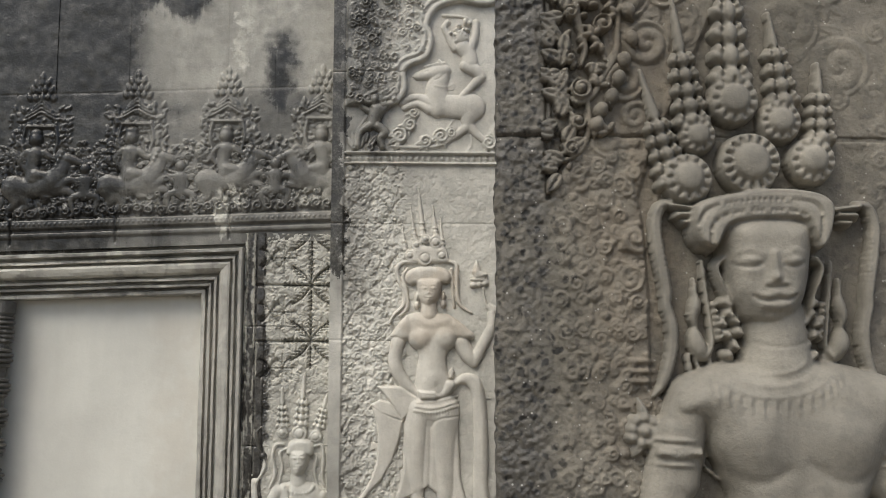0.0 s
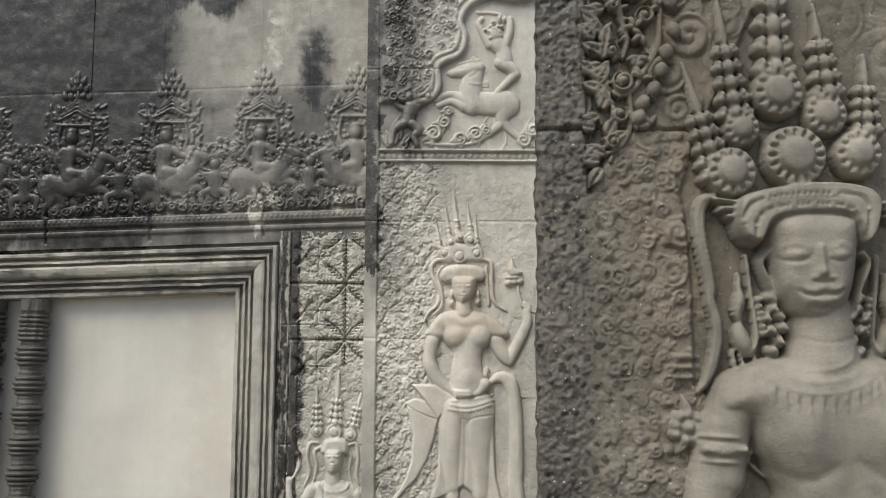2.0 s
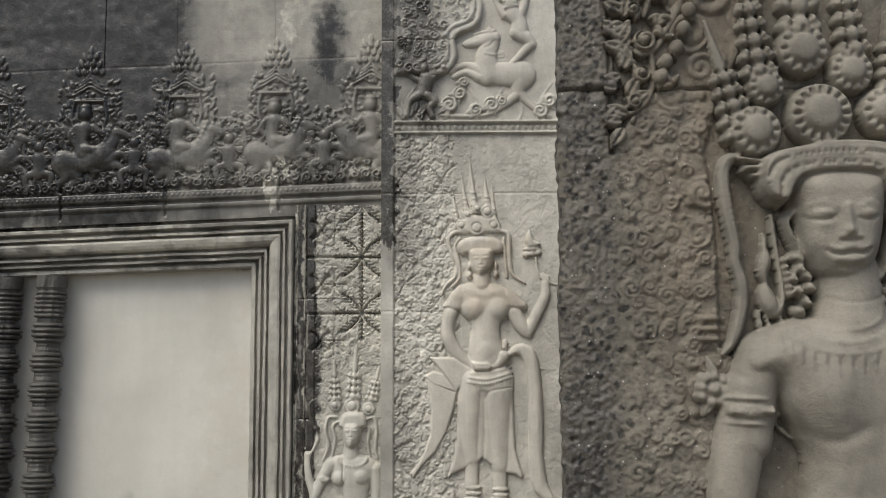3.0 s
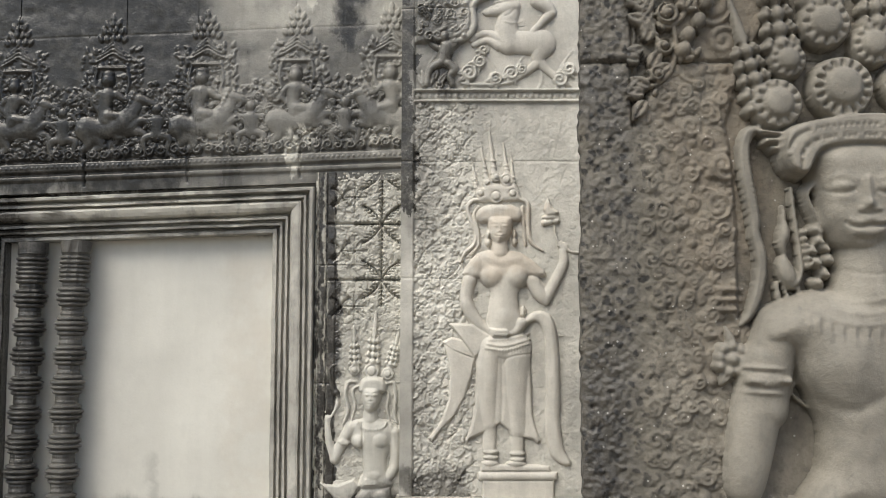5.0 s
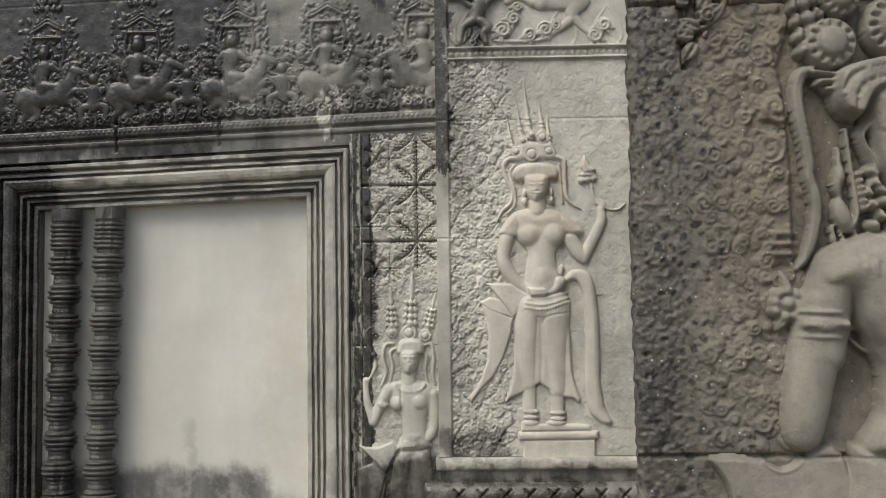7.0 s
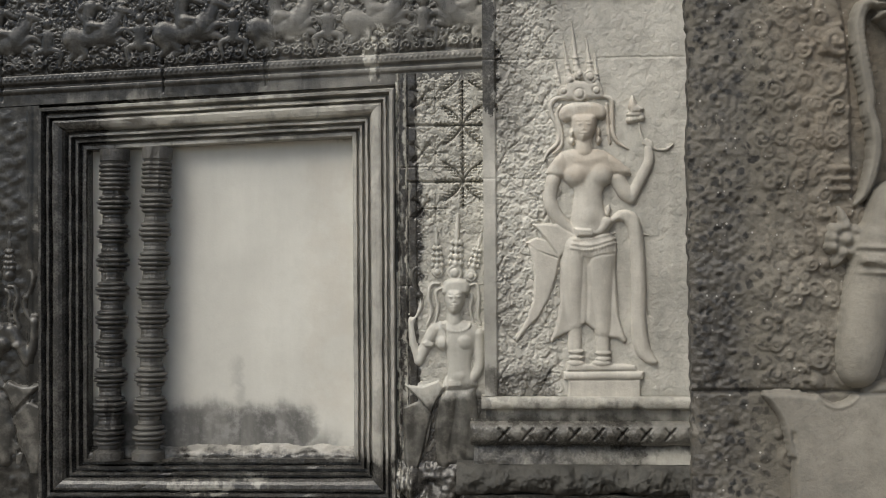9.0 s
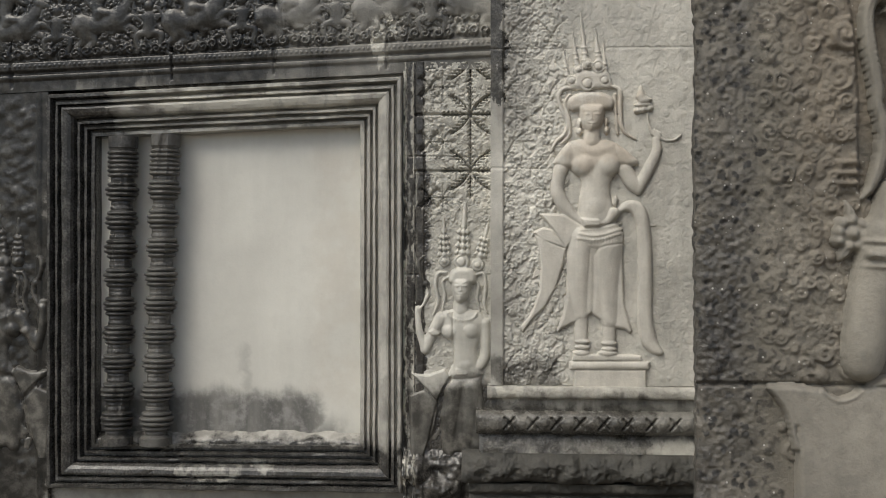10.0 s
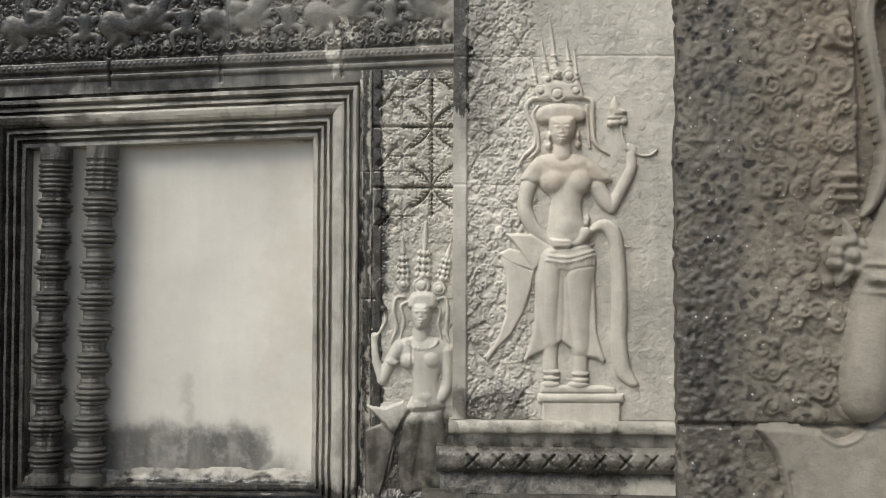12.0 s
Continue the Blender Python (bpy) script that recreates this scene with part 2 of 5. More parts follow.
class Carving:
    """A stone face worked as a field of heights over the wall plane."""

    def __init__(self, x0, x1, z0, z1, step, seed=1):
        self.x = np.arange(x0, x1 + step * 0.5, step)
        self.z = np.arange(z0, z1 + step * 0.5, step)
        self.h = np.zeros((len(self.z), len(self.x)))
        self.step, self.rng, self.level = step, np.random.default_rng(seed), 0.0
        self.mirror = None
        self.waver = None

    def area(self, x0, x1, z0, z1):
        i0, i1 = np.searchsorted(self.x, (x0, x1))
        j0, j1 = np.searchsorted(self.z, (z0, z1))
        if i1 <= i0 or j1 <= j0:
            return None
        return (slice(j0, j1), slice(i0, i1)), self.x[None, i0:i1], self.z[j0:j1, None]

    def flip(self, x):
        return x if self.mirror is None else 2 * self.mirror - x

    def raise_to(self, where, h):
        self.h[where] = np.maximum(self.h[where], h)

    def dome(self, cx, cz, rx, rz, h, turn=0.0, power=0.5, base=0.0):
        cx = self.flip(cx)
        m = max(rx, rz)
        got = self.area(cx - m, cx + m, cz - m, cz + m)
        if got:
            w, X, Z = got
            a = radians(turn if self.mirror is None else -turn)
            u = ((X - cx) * math.cos(a) + (Z - cz) * math.sin(a)) / rx
            v = (-(X - cx) * math.sin(a) + (Z - cz) * math.cos(a)) / rz
            d = 1 - u * u - v * v
            self.raise_to(w, np.where(d > 0, self.level + base + h * np.maximum(d, 0) ** power, -1))

    def limb(self, points, h=1.0, base=0.0, blend=0.0):
        """A tapering round member through (x, z, radius) points; h: how far it stands out, in radii."""
        points = flowing(points)
        for (ax, az, ar), (bx, bz, br) in zip(points, points[1:]):
            ax, bx = self.flip(ax), self.flip(bx)
            m = max(ar, br)
            got = self.area(min(ax, bx) - m, max(ax, bx) + m, min(az, bz) - m, max(az, bz) + m)
            if not got:
                continue
            w, X, Z = got
            dx, dz = bx - ax, bz - az
            t = np.clip(((X - ax) * dx + (Z - az) * dz) / (dx * dx + dz * dz + 1e-12), 0, 1)
            r = ar + (br - ar) * t
            d2 = (X - ax - t * dx) ** 2 + (Z - az - t * dz) ** 2
            self.raise_to(w, np.where(d2 < r * r, self.level + base + h * np.sqrt(np.maximum(r * r - d2, 0)), -1))

    def slab(self, corners, h, edge=0.008, base=0.0, tilt=0.0, soft=False):
        """A flat raised piece with rounded edges."""
        if soft:
            n = len(corners)
            corners = flowing([*corners[-2:], *corners, *corners[:2]], 4)[8:8 + 4 * n]
        p = [(self.flip(x), z) for x, z in corners]
        xs, zs = [c[0] for c in p], [c[1] for c in p]
        got = self.area(min(xs), max(xs), min(zs), max(zs))
        if not got:
            return
        w, X, Z = got
        X, Z = np.broadcast_arrays(X, Z)
        inside, dist = np.zeros(X.shape, bool), np.full(X.shape, 9.0)
        for (ax, az), (bx, bz) in zip(p, p[1:] + p[:1]):
            dx, dz = bx - ax, bz - az
            t = np.clip(((X - ax) * dx + (Z - az) * dz) / (dx * dx + dz * dz + 1e-12), 0, 1)
            dist = np.minimum(dist, np.hypot(X - ax - t * dx, Z - az - t * dz))
            if dz:
                inside ^= ((az > Z) != (bz > Z)) & (X < dx * (Z - az) / dz + ax)
        f = np.sqrt(1 - (1 - np.clip(dist / edge, 0, 1)) ** 2)
        self.raise_to(w, np.where(inside, self.level + base + h * f + tilt * (X - X.mean()), -1))

    def cut(self, points, r, depth):
        """A groove along (x, z) points, or a ridge where depth is negative."""
        p = [(self.flip(x), z) for x, z in flowing(points, 4)]
        xs, zs, m = [q[0] for q in p], [q[1] for q in p], r * 2.3
        got = self.area(min(xs) - m, max(xs) + m, min(zs) - m, max(zs) + m)
        if got:
            w, X, Z = got
            far = np.full((Z.shape[0], X.shape[1]), 9.0)
            for (ax, az), (bx, bz) in zip(p, p[1:]):
                dx, dz = bx - ax, bz - az
                t = np.clip(((X - ax) * dx + (Z - az) * dz) / (dx * dx + dz * dz + 1e-12), 0, 1)
                far = np.minimum(far, (X - ax - t * dx) ** 2 + (Z - az - t * dz) ** 2)
            self.h[w] -= depth * np.exp(-far / (r * r))

    def bump(self, cx, cz, rx, rz, h):
        """A soft swelling of what is already there."""
        cx, m = self.flip(cx), 2.2
        got = self.area(cx - rx * m, cx + rx * m, cz - rz * m, cz + rz * m)
        if got:
            w, X, Z = got
            self.h[w] += h * np.exp(-(((X - cx) / rx) ** 2 + ((Z - cz) / rz) ** 2) * 1.3)

    def face(self, x, z, s, gain=1.0):
        """Calm features with lowered lids and a slight smile, on a head that is already there; s 1 is 0.2 m wide."""
        before = self.h.copy()
        for d in (-1, 1):
            e = x + d * 0.046 * s
            self.bump(e, z + 0.027 * s, 0.034 * s, 0.016 * s, 0.010 * s)
            self.bump(e, z + 0.050 * s, 0.034 * s, 0.010 * s, -0.004 * s)
            self.cut([(e - 0.028 * s, z + 0.021 * s), (e, z + 0.014 * s), (e + 0.028 * s, z + 0.021 * s)], 0.0030 * s, 0.007 * s)
            self.cut([(x + d * 0.008 * s, z + 0.056 * s), (e, z + 0.064 * s), (e + d * 0.036 * s, z + 0.054 * s)], 0.0060 * s, -0.0042 * s)
            self.bump(x + d * 0.020 * s, z - 0.023 * s, 0.010 * s, 0.007 * s, 0.006 * s)
            self.bump(x + d * 0.060 * s, z - 0.03 * s, 0.03 * s, 0.03 * s, 0.004 * s)
        self.cut([(x, z + 0.040 * s), (x, z - 0.012 * s)], 0.009 * s, -0.009 * s)
        self.bump(x, z - 0.018 * s, 0.016 * s, 0.012 * s, 0.009 * s)
        self.bump(x, z - 0.056 * s, 0.040 * s, 0.010 * s, 0.012 * s)
        self.bump(x, z - 0.076 * s, 0.034 * s, 0.010 * s, 0.012 * s)
        self.cut([(x - 0.052 * s, z - 0.058 * s), (x - 0.025 * s, z - 0.067 * s), (x, z - 0.065 * s), (x + 0.025 * s, z - 0.067 * s), (x + 0.052 * s, z - 0.058 * s)], 0.0036 * s, 0.011 * s)
        self.bump(x, z - 0.112 * s, 0.036 * s, 0.022 * s, 0.008 * s)
        self.h = before + (self.h - before) * gain

    def soften(self, times):
        for _ in range(times):
            p = np.pad(self.h, 1, "edge")
            self.h = (p[:-2, 1:-1] + p[2:, 1:-1] + p[1:-1, :-2] + p[1:-1, 2:] + 2 * p[1:-1, 1:-1]) / 6

    def spiral(self, cx, cz, R, h, turns=1.6, phase=0.0, way=1, base=0.0):
        cx = self.flip(cx)
        got = self.area(cx - R, cx + R, cz - R, cz + R)
        if got:
            w, X, Z = got
            rho, th = np.hypot(X - cx, Z - cz), np.arctan2(Z - cz, (X - cx) * way)
            f = rho / R * turns - (th + phase) / (2 * math.pi)
            f = f - np.floor(f)
            ridge = np.sin(math.pi * f) ** 0.6 * np.clip((R - rho) / (0.12 * R), 0, 1) ** 0.5
            self.raise_to(w, np.where(rho < R, self.level + base + h * ridge, -1))

    def leaf(self, cx, cz, length, width, turn, h, base=0.0):
        """A pointed leaf with a midrib, from its foot at (cx, cz)."""
        a = radians(turn)
        dx, dz = math.cos(a), math.sin(a)
        if self.mirror is not None:
            dx = -dx
        cx = self.flip(cx)
        m = length + width
        got = self.area(cx - m, cx + m, cz - m, cz + m)
        if got:
            w, X, Z = got
            u = ((X - cx) * dx + (Z - cz) * dz) / length
            v = np.abs(-(X - cx) * dz + (Z - cz) * dx)
            half = width * 0.5 * np.sin(math.pi * np.clip(u, 0, 1) ** 0.7) ** 0.8 + 1e-9
            on = (u > 0) & (u < 1) & (v < half)
            f = np.sqrt(np.maximum(1 - (v / half) ** 2, 0)) * (1 - 0.45 * np.exp(-(v / (0.14 * width)) ** 2))
            self.raise_to(w, np.where(on, self.level + base + h * f, -1))

    def rosette(self, cx, cz, r, h, petals=12, base=0.0):
        self.dome(cx, cz, r, r, h * 0.72, power=0.14, base=base)
        for i in range(petals if r > 0.04 else 0):
            a = 2 * math.pi * i / petals
            self.cut([(cx + k * r * math.cos(a), cz + k * r * math.sin(a)) for k in (0.70, 0.84)], 0.035 * r + 0.001, h * 0.34)
        self.dome(cx, cz, r * 0.58, r * 0.58, h * 0.32, power=0.35, base=base + h * 0.62)
        for i in range(20):
            a, b = 2 * math.pi * i / 20, 2 * math.pi * (i + 1) / 20
            self.cut([(cx + 0.63 * r * math.cos(a), cz + 0.63 * r * math.sin(a)), (cx + 0.63 * r * math.cos(b), cz + 0.63 * r * math.sin(b))], 0.035 * r + 0.001, h * (0.07 if r > 0.04 else 0.2))

    def spire(self, x0, z0, x1, z1, r, h, rings=7, base=0.0, plain=False):
        """A tapering stack of knops."""
        self.limb([(x0, z0, r), (x1, z1, 0.12 * r)], h=h / r * 0.8, base=base)
        dx, dz = x1 - x0, z1 - z0
        if plain:
            for t in (0.0, 0.13, 0.25):
                self.dome(x0 + dx * t, z0 + dz * t, r * (1.25 - t), r * 0.5, h * 0.95, base=base)
            return
        gap = 0.62 * math.hypot(dx, dz) / rings
        for i in range(rings):
            t = i / rings * 0.62
            q = r * (1.1 - 1.0 * t)
            x, z = x0 + dx * t, z0 + dz * t
            self.dome(x, z, q * 0.7, gap * 0.58, h * 0.12, power=0.4, base=base + h * 0.82)
            for s in (-1, 1):
                self.dome(x + s * q * 0.80, z + gap * 0.2, q * 0.55, gap * 0.78, h * 0.82, turn=s * -25, base=base, power=0.35)
                self.cut([(x + s * q * 0.62, z + gap * 0.45), (x + s * q * 0.70, z + gap * 0.75)], 0.07 * q + 0.0012, h * 0.7)

    def rough(self, amount, cells):
        for c in cells:
            self.h += lattice(self.h.shape, c / self.step, self.rng) * amount
            amount *= 0.6

    def grid(self, xs, zs):
        """Bounds of the pieces when joints run at xs and zs."""
        return [self.x[0] - 1, *xs, self.x[-1] + 1], [self.z[0] - 1, *zs, self.z[-1] + 1]

    def piece(self, name, y, material, parent=None, bounds=None, back=0.04, trim=None, label="", sag=0.0):
        """The face as a mesh, standing out of the plane y towards -y; with trim, only where it stands higher than that."""
        X, Z, H, W = self.x, self.z, self.h, self.waver
        if bounds:
            i0, i1 = np.searchsorted(X, (bounds[0], bounds[1]))
            j0, j1 = np.searchsorted(Z, (bounds[2], bounds[3]))
            i1, j1 = i1 + 1, j1 + 1
            X, Z, H = X[i0:i1], Z[j0:j1], H[j0:j1, i0:i1]
            W = None if W is None else W[j0:j1, i0:i1]
        if trim is None:
            X, Z = np.pad(X, 2, "edge"), np.pad(Z, 2, "edge")
            H = np.pad(H, 2, "edge")
            W = None if W is None else np.pad(W, 2, "edge")
            H[0, :] = H[-1, :] = -back
            H[:, 0] = H[:, -1] = -back
        n, m = len(Z), len(X)
        GX, GZ = np.broadcast_to(X[None, :], (n, m)), np.broadcast_to(Z[:, None], (n, m))
        if W is not None:
            GX = GX + W
        co = np.stack([GX, y - H, GZ + sag * GX * np.clip((GZ - 1.0) / 1.5, 0, 1.0)], -1).reshape(-1, 3)
        idx = np.arange(n * m).reshape(n, m)
        quads = np.stack([idx[:-1, :-1], idx[:-1, 1:], idx[1:, 1:], idx[1:, :-1]], -1).reshape(-1, 4)
        if trim is None:
            row, col = np.divmod(np.arange(len(quads)), m - 1)
            quads = quads[(row != 1) & (row != n - 3) & (col != 1) & (col != m - 3)]
        if trim is not None:
            keep = (H.reshape(-1)[quads] > trim).any(1)
            quads = quads[keep]
            used, quads = np.unique(quads, return_inverse=True)
            quads = quads.reshape(-1, 4)
            co = co[used].copy()
            low = H.reshape(-1)[used] <= trim
            co[low, 1] = y + back
        me = bpy.data.meshes.new(name)
        me.vertices.add(len(co))
        me.vertices.foreach_set("co", co.astype(np.float32).ravel())
        me.loops.add(quads.size)
        me.loops.foreach_set("vertex_index", quads.astype(np.int32).ravel())
        me.polygons.add(len(quads))
        me.polygons.foreach_set("loop_start", np.arange(0, quads.size, 4, dtype=np.int32))
        me.polygons.foreach_set("use_smooth", np.ones(len(quads), bool))
        me.update(calc_edges=True)
        me.validate()
        me.materials.append(material)
        ob = new(name, me)
        if parent:
            ob.parent = parent
        if label:
            ob["label"] = label
        return ob


def part(name, bm, material, parent=None, label="", smooth=False):
    me = bpy.data.meshes.new(name)
    bm.to_mesh(me)
    bm.free()
    for p in me.polygons:
        p.use_smooth = smooth
    me.materials.append(material)
    ob = new(name, me)
    if parent:
        ob.parent = parent
    if label:
        ob["label"] = label
    return ob


def prism(corners, z0, z1, bevel=0.0):
    """An upright block on a plan of (x, y) corners."""
    bm = bmesh.new()
    low = [bm.verts.new((x, y, z0)) for x, y in corners]
    top = [bm.verts.new((x, y, z1)) for x, y in corners]
    bm.faces.new(low[::-1])
    bm.faces.new(top)
    for i in range(len(low)):
        j = (i + 1) % len(low)
        bm.faces.new((low[i], low[j], top[j], top[i]))
    bmesh.ops.recalc_face_normals(bm, faces=bm.faces)
    if bevel:
        bmesh.ops.bevel(bm, geom=bm.edges[:], offset=bevel, segments=2, affect="EDGES")
    return bm


def block(x0, x1, y0, y1, z0, z1, bevel=0.0):
    return prism([(x0, y0), (x1, y0), (x1, y1), (x0, y1)], z0, z1, bevel)


def thing(name, label, category, group="", kind=""):
    return tagged(new(name), label, category, group, kind)


# ---- the setting ----
SAG = 0.04  # the old window wall has settled towards its far end


def settle(bm):
    for v in bm.verts:
        v.co.z += SAG * v.co.x * min(1.0, max(0.0, (v.co.z - 1.0) / 1.5))
    return bm


ground = part("ground", block(-60, 60, -60, 60, -0.4, 0.25), soil)
tagged(ground, "packed bare earth in front of the temple wall", "ground", kind="structure")

wall = thing("wall_north", "grey sandstone temple wall streaked with black algae", "wall", kind="structure")
part("wall_core", block(-7.0, -1.41, 0.03, 0.9, 0.2, 4.6), stone_wall, wall)
part("wall_core", block(-1.41, 0.345, 0.03, 0.9, 2.53, 4.6), stone_wall, wall)
part("wall_core", block(-1.41, 0.345, 0.03, 0.9, 0.2, 0.99), stone_wall, wall)
part("wall_core", block(-0.03, 0.345, 0.03, 0.9, 0.99, 2.53), stone_wall, wall)
part("wall_core", block(-1.41, -0.03, 0.14, 0.9, 0.99, 2.53), stone_wall, wall)
part("wall_core", block(0.345, 6.0, -0.06, 0.9, 0.2, 4.6), stone_pilaster, wall)
# Added out of view, closing the gap behind the pier to outside light.
side = part("closing_wall", block(3.2, 3.8, -1.2, -0.06, 0.2, 4.6), stone_wall)
tagged(side, "unseen grey wall added to close the space behind the pier", "wall", kind="structure")


# ---- carved motifs ----
def horseman(c, x, z, s, way=1):
    """A rider on a galloping horse, looking towards +x, or -x with way -1."""
    def q(pts, **k):
        c.limb([(x + way * a * s, z + b * s, r * s) for a, b, r in pts], **k)
    q([(-0.09, 0.004, 0.046), (-0.03, -0.008, 0.040), (0.05, 0.008, 0.046)], h=0.6)
    q([(0.055, 0.02, 0.046), (0.088, 0.06, 0.034), (0.112, 0.098, 0.024)], h=0.66)
    q([(0.110, 0.106, 0.023), (0.150, 0.092, 0.017), (0.180, 0.076, 0.012)], h=0.9)
    q([(0.100, 0.122, 0.008), (0.092, 0.14, 0.005)], h=1.2)
    for i in range(5):
        c.dome(x + way * (0.062 + 0.008 * i) * s, z + (0.06 + 0.017 * i) * s, 0.010 * s, 0.012 * s, 0.026 * s)
    q([(-0.10, -0.005, 0.036), (-0.078, -0.06, 0.021), (-0.112, -0.092, 0.013), (-0.105, -0.125, 0.010), (-0.09, -0.128, 0.009)], h=0.8)
    q([(-0.07, -0.02, 0.03), (-0.035, -0.068, 0.018), (-0.07, -0.102, 0.012), (-0.065, -0.128, 0.009)], h=0.75)
    q([(0.075, -0.005, 0.027), (0.125, 0.022, 0.017), (0.165, -0.002, 0.012), (0.178, -0.028, 0.010)], h=0.9)
    q([(0.07, -0.02, 0.024), (0.12, -0.022, 0.016), (0.155, -0.055, 0.011), (0.15, -0.072, 0.009)], h=0.85)
    q([(-0.125, 0.02, 0.010), (-0.152, 0.056, 0.011), (-0.176, 0.035, 0.010), (-0.165, -0.01, 0.009), (-0.168, -0.05, 0.006)], h=1.2)
    q([(-0.012, 0.03, 0.034), (-0.022, 0.075, 0.027), (-0.012, 0.125, 0.033)], h=0.8)
    q([(-0.01, 0.045, 0.026), (0.05, 0.03, 0.02), (0.025, -0.035, 0.015), (0.045, -0.042, 0.012)], h=1.2)
    c.dome(x - way * 0.012 * s, z + 0.182 * s, 0.026 * s, 0.031 * s, 0.034 * s)
    c.dome(x - way * 0.012 * s, z + 0.208 * s, 0.024 * s, 0.016 * s, 0.028 * s)
    q([(-0.04, 0.135, 0.016), (-0.068, 0.10, 0.014), (-0.040, 0.062, 0.011)], h=1.2)
    q([(0.022, 0.13, 0.016), (0.060, 0.105, 0.013), (0.082, 0.135, 0.010)], h=1.2)


def atlant(c, x, z, s):
    """A squat bearer with raised arms and bent knees."""
    for d in (-1, 1):
        c.limb([(x + d * 0.02 * s, z + 0.0 * s, 0.022 * s), (x + d * 0.06 * s, z - 0.015 * s, 0.019 * s), (x + d * 0.05 * s, z - 0.085 * s, 0.013 * s), (x + d * 0.075 * s, z - 0.09 * s, 0.01 * s)], h=0.9)
        c.limb([(x + d * 0.03 * s, z + 0.075 * s, 0.017 * s), (x + d * 0.072 * s, z + 0.085 * s, 0.014 * s), (x + d * 0.07 * s, z + 0.145 * s, 0.012 * s)], h=0.9)
    c.limb([(x, z, 0.03 * s), (x, z + 0.07 * s, 0.036 * s)], h=0.7)
    c.dome(x, z + 0.125 * s, 0.028 * s, 0.03 * s, 0.032 * s)


def flames(c, x, z, width, height, h, rng):
    """A leaf-shaped spray of small curled flames."""
    rows = max(3, int(height / 0.03))
    for i in range(rows):
        t = i / rows
        w = width * (1 - t) ** 0.7
        n = max(1, int(w / 0.028))
        for j in range(n):
            u = (j + 0.5) / n - 0.5
            r = 0.019 * (1.05 - 0.45 * t) * rng.uniform(0.8, 1.2)
            c.leaf(x + u * w, z + t * height, r * 2.6, r * 1.25, 90 - u * 70 + rng.uniform(-15, 15), h * rng.uniform(0.7, 1.1))
            if rng.random() < 0.5:
                c.spiral(x + u * w + rng.uniform(-0.006, 0.006), z + t * height, r * 0.75, h, 1.2, rng.uniform(0, 6), 1 if u > 0 else -1)


def scrollwork(c, x0, x1, z0, z1, size, h, rng, fill=1.0, spread=0.35):
    """Curled tendrils with little leaves, over a rectangle."""
    nx, nz = max(1, round((x1 - x0) / size)), max(1, round((z1 - z0) / size))
    for j in range(nz):
        for i in range(nx):
            if rng.random() > fill:
                continue
            x = x0 + (i + 0.5 + rng.uniform(-spread, spread) + (0.25 if j % 2 else -0.25)) * (x1 - x0) / nx
            z = z0 + (j + 0.5 + rng.uniform(-spread, spread)) * (z1 - z0) / nz
            r = size * rng.uniform(0.36, 0.58)
            if not (x0 + r * 0.6 < x < x1 - r * 0.6 and z0 + r * 0.5 < z < z1 - r * 0.5):
                continue
            k = rng.random()
            if k < 0.55:
                c.spiral(x, z, r, h * rng.uniform(0.6, 1.1), rng.uniform(1.2, 1.9), rng.uniform(0, 6.3), rng.choice((-1, 1)))
            elif k < 0.9:
                a = rng.uniform(0, 360)
                for da in (-48, 0, 48):
                    c.leaf(x, z, r * 1.5, r * 0.62, a + da, h * rng.uniform(0.6, 1.0))
            else:
                c.dome(x, z, r * 0.6, r * 0.6, h)


def crest(c, x0, z0, x1, z1, r0, r1, h, tiers, base=0.0, tip=0.3):
    """A tapering finial of pierced tiers: a bead between two curls, and a plain tip."""
    dx, dz = x1 - x0, z1 - z0
    n = math.hypot(dx, dz)
    ux, uz, pitch = dx / n, dz / n, n * (1 - tip) / tiers
    turn = math.degrees(math.atan2(uz, ux)) - 90
    c.limb([(x0, z0, r0 * 0.62), (x0 + dx * (1 - tip), z0 + dz * (1 - tip), r1 * 0.9), (x1, z1, r1 * 0.3)], h=h * 0.62 / (0.62 * r0), base=base)
    for i in range(tiers):
        t = (i + 0.3) / tiers * (1 - tip)
        r = r0 + (r1 - r0) * t
        x, z = x0 + dx * t, z0 + dz * t
        for s in (-1, 1):
            sx, sz = x + s * uz * r * 0.70, z - s * ux * r * 0.70
            c.dome(sx + s * uz * r * 0.08, sz - s * ux * r * 0.08, r * 0.34, pitch * 0.34, h * 0.72, turn=turn - s * 40, base=base, power=0.5)
            c.dome(sx + ux * pitch * 0.34 - s * uz * r * 0.10, sz + uz * pitch * 0.34 + s * ux * r * 0.10, r * 0.26, pitch * 0.30, h * 0.86, turn=turn + s * 15, base=base, power=0.5)
        c.dome(x, z, r * 0.40, pitch * 0.46, h * 0.42, turn=turn, base=base + h * 0.55, power=0.5)
    for i in range(tiers):
        t = (i + 0.74) / tiers * (1 - tip)
        r = r0 + (r1 - r0) * t
        x, z = x0 + dx * t, z0 + dz * t
        for s in (-1, 1):
            hx, hz = x + s * uz * r * 0.44, z - s * ux * r * 0.44
            c.cut([(hx, hz), (hx + ux * pitch * 0.16, hz + uz * pitch * 0.16)], 0.085 * r + 0.0012, h * 1.0)


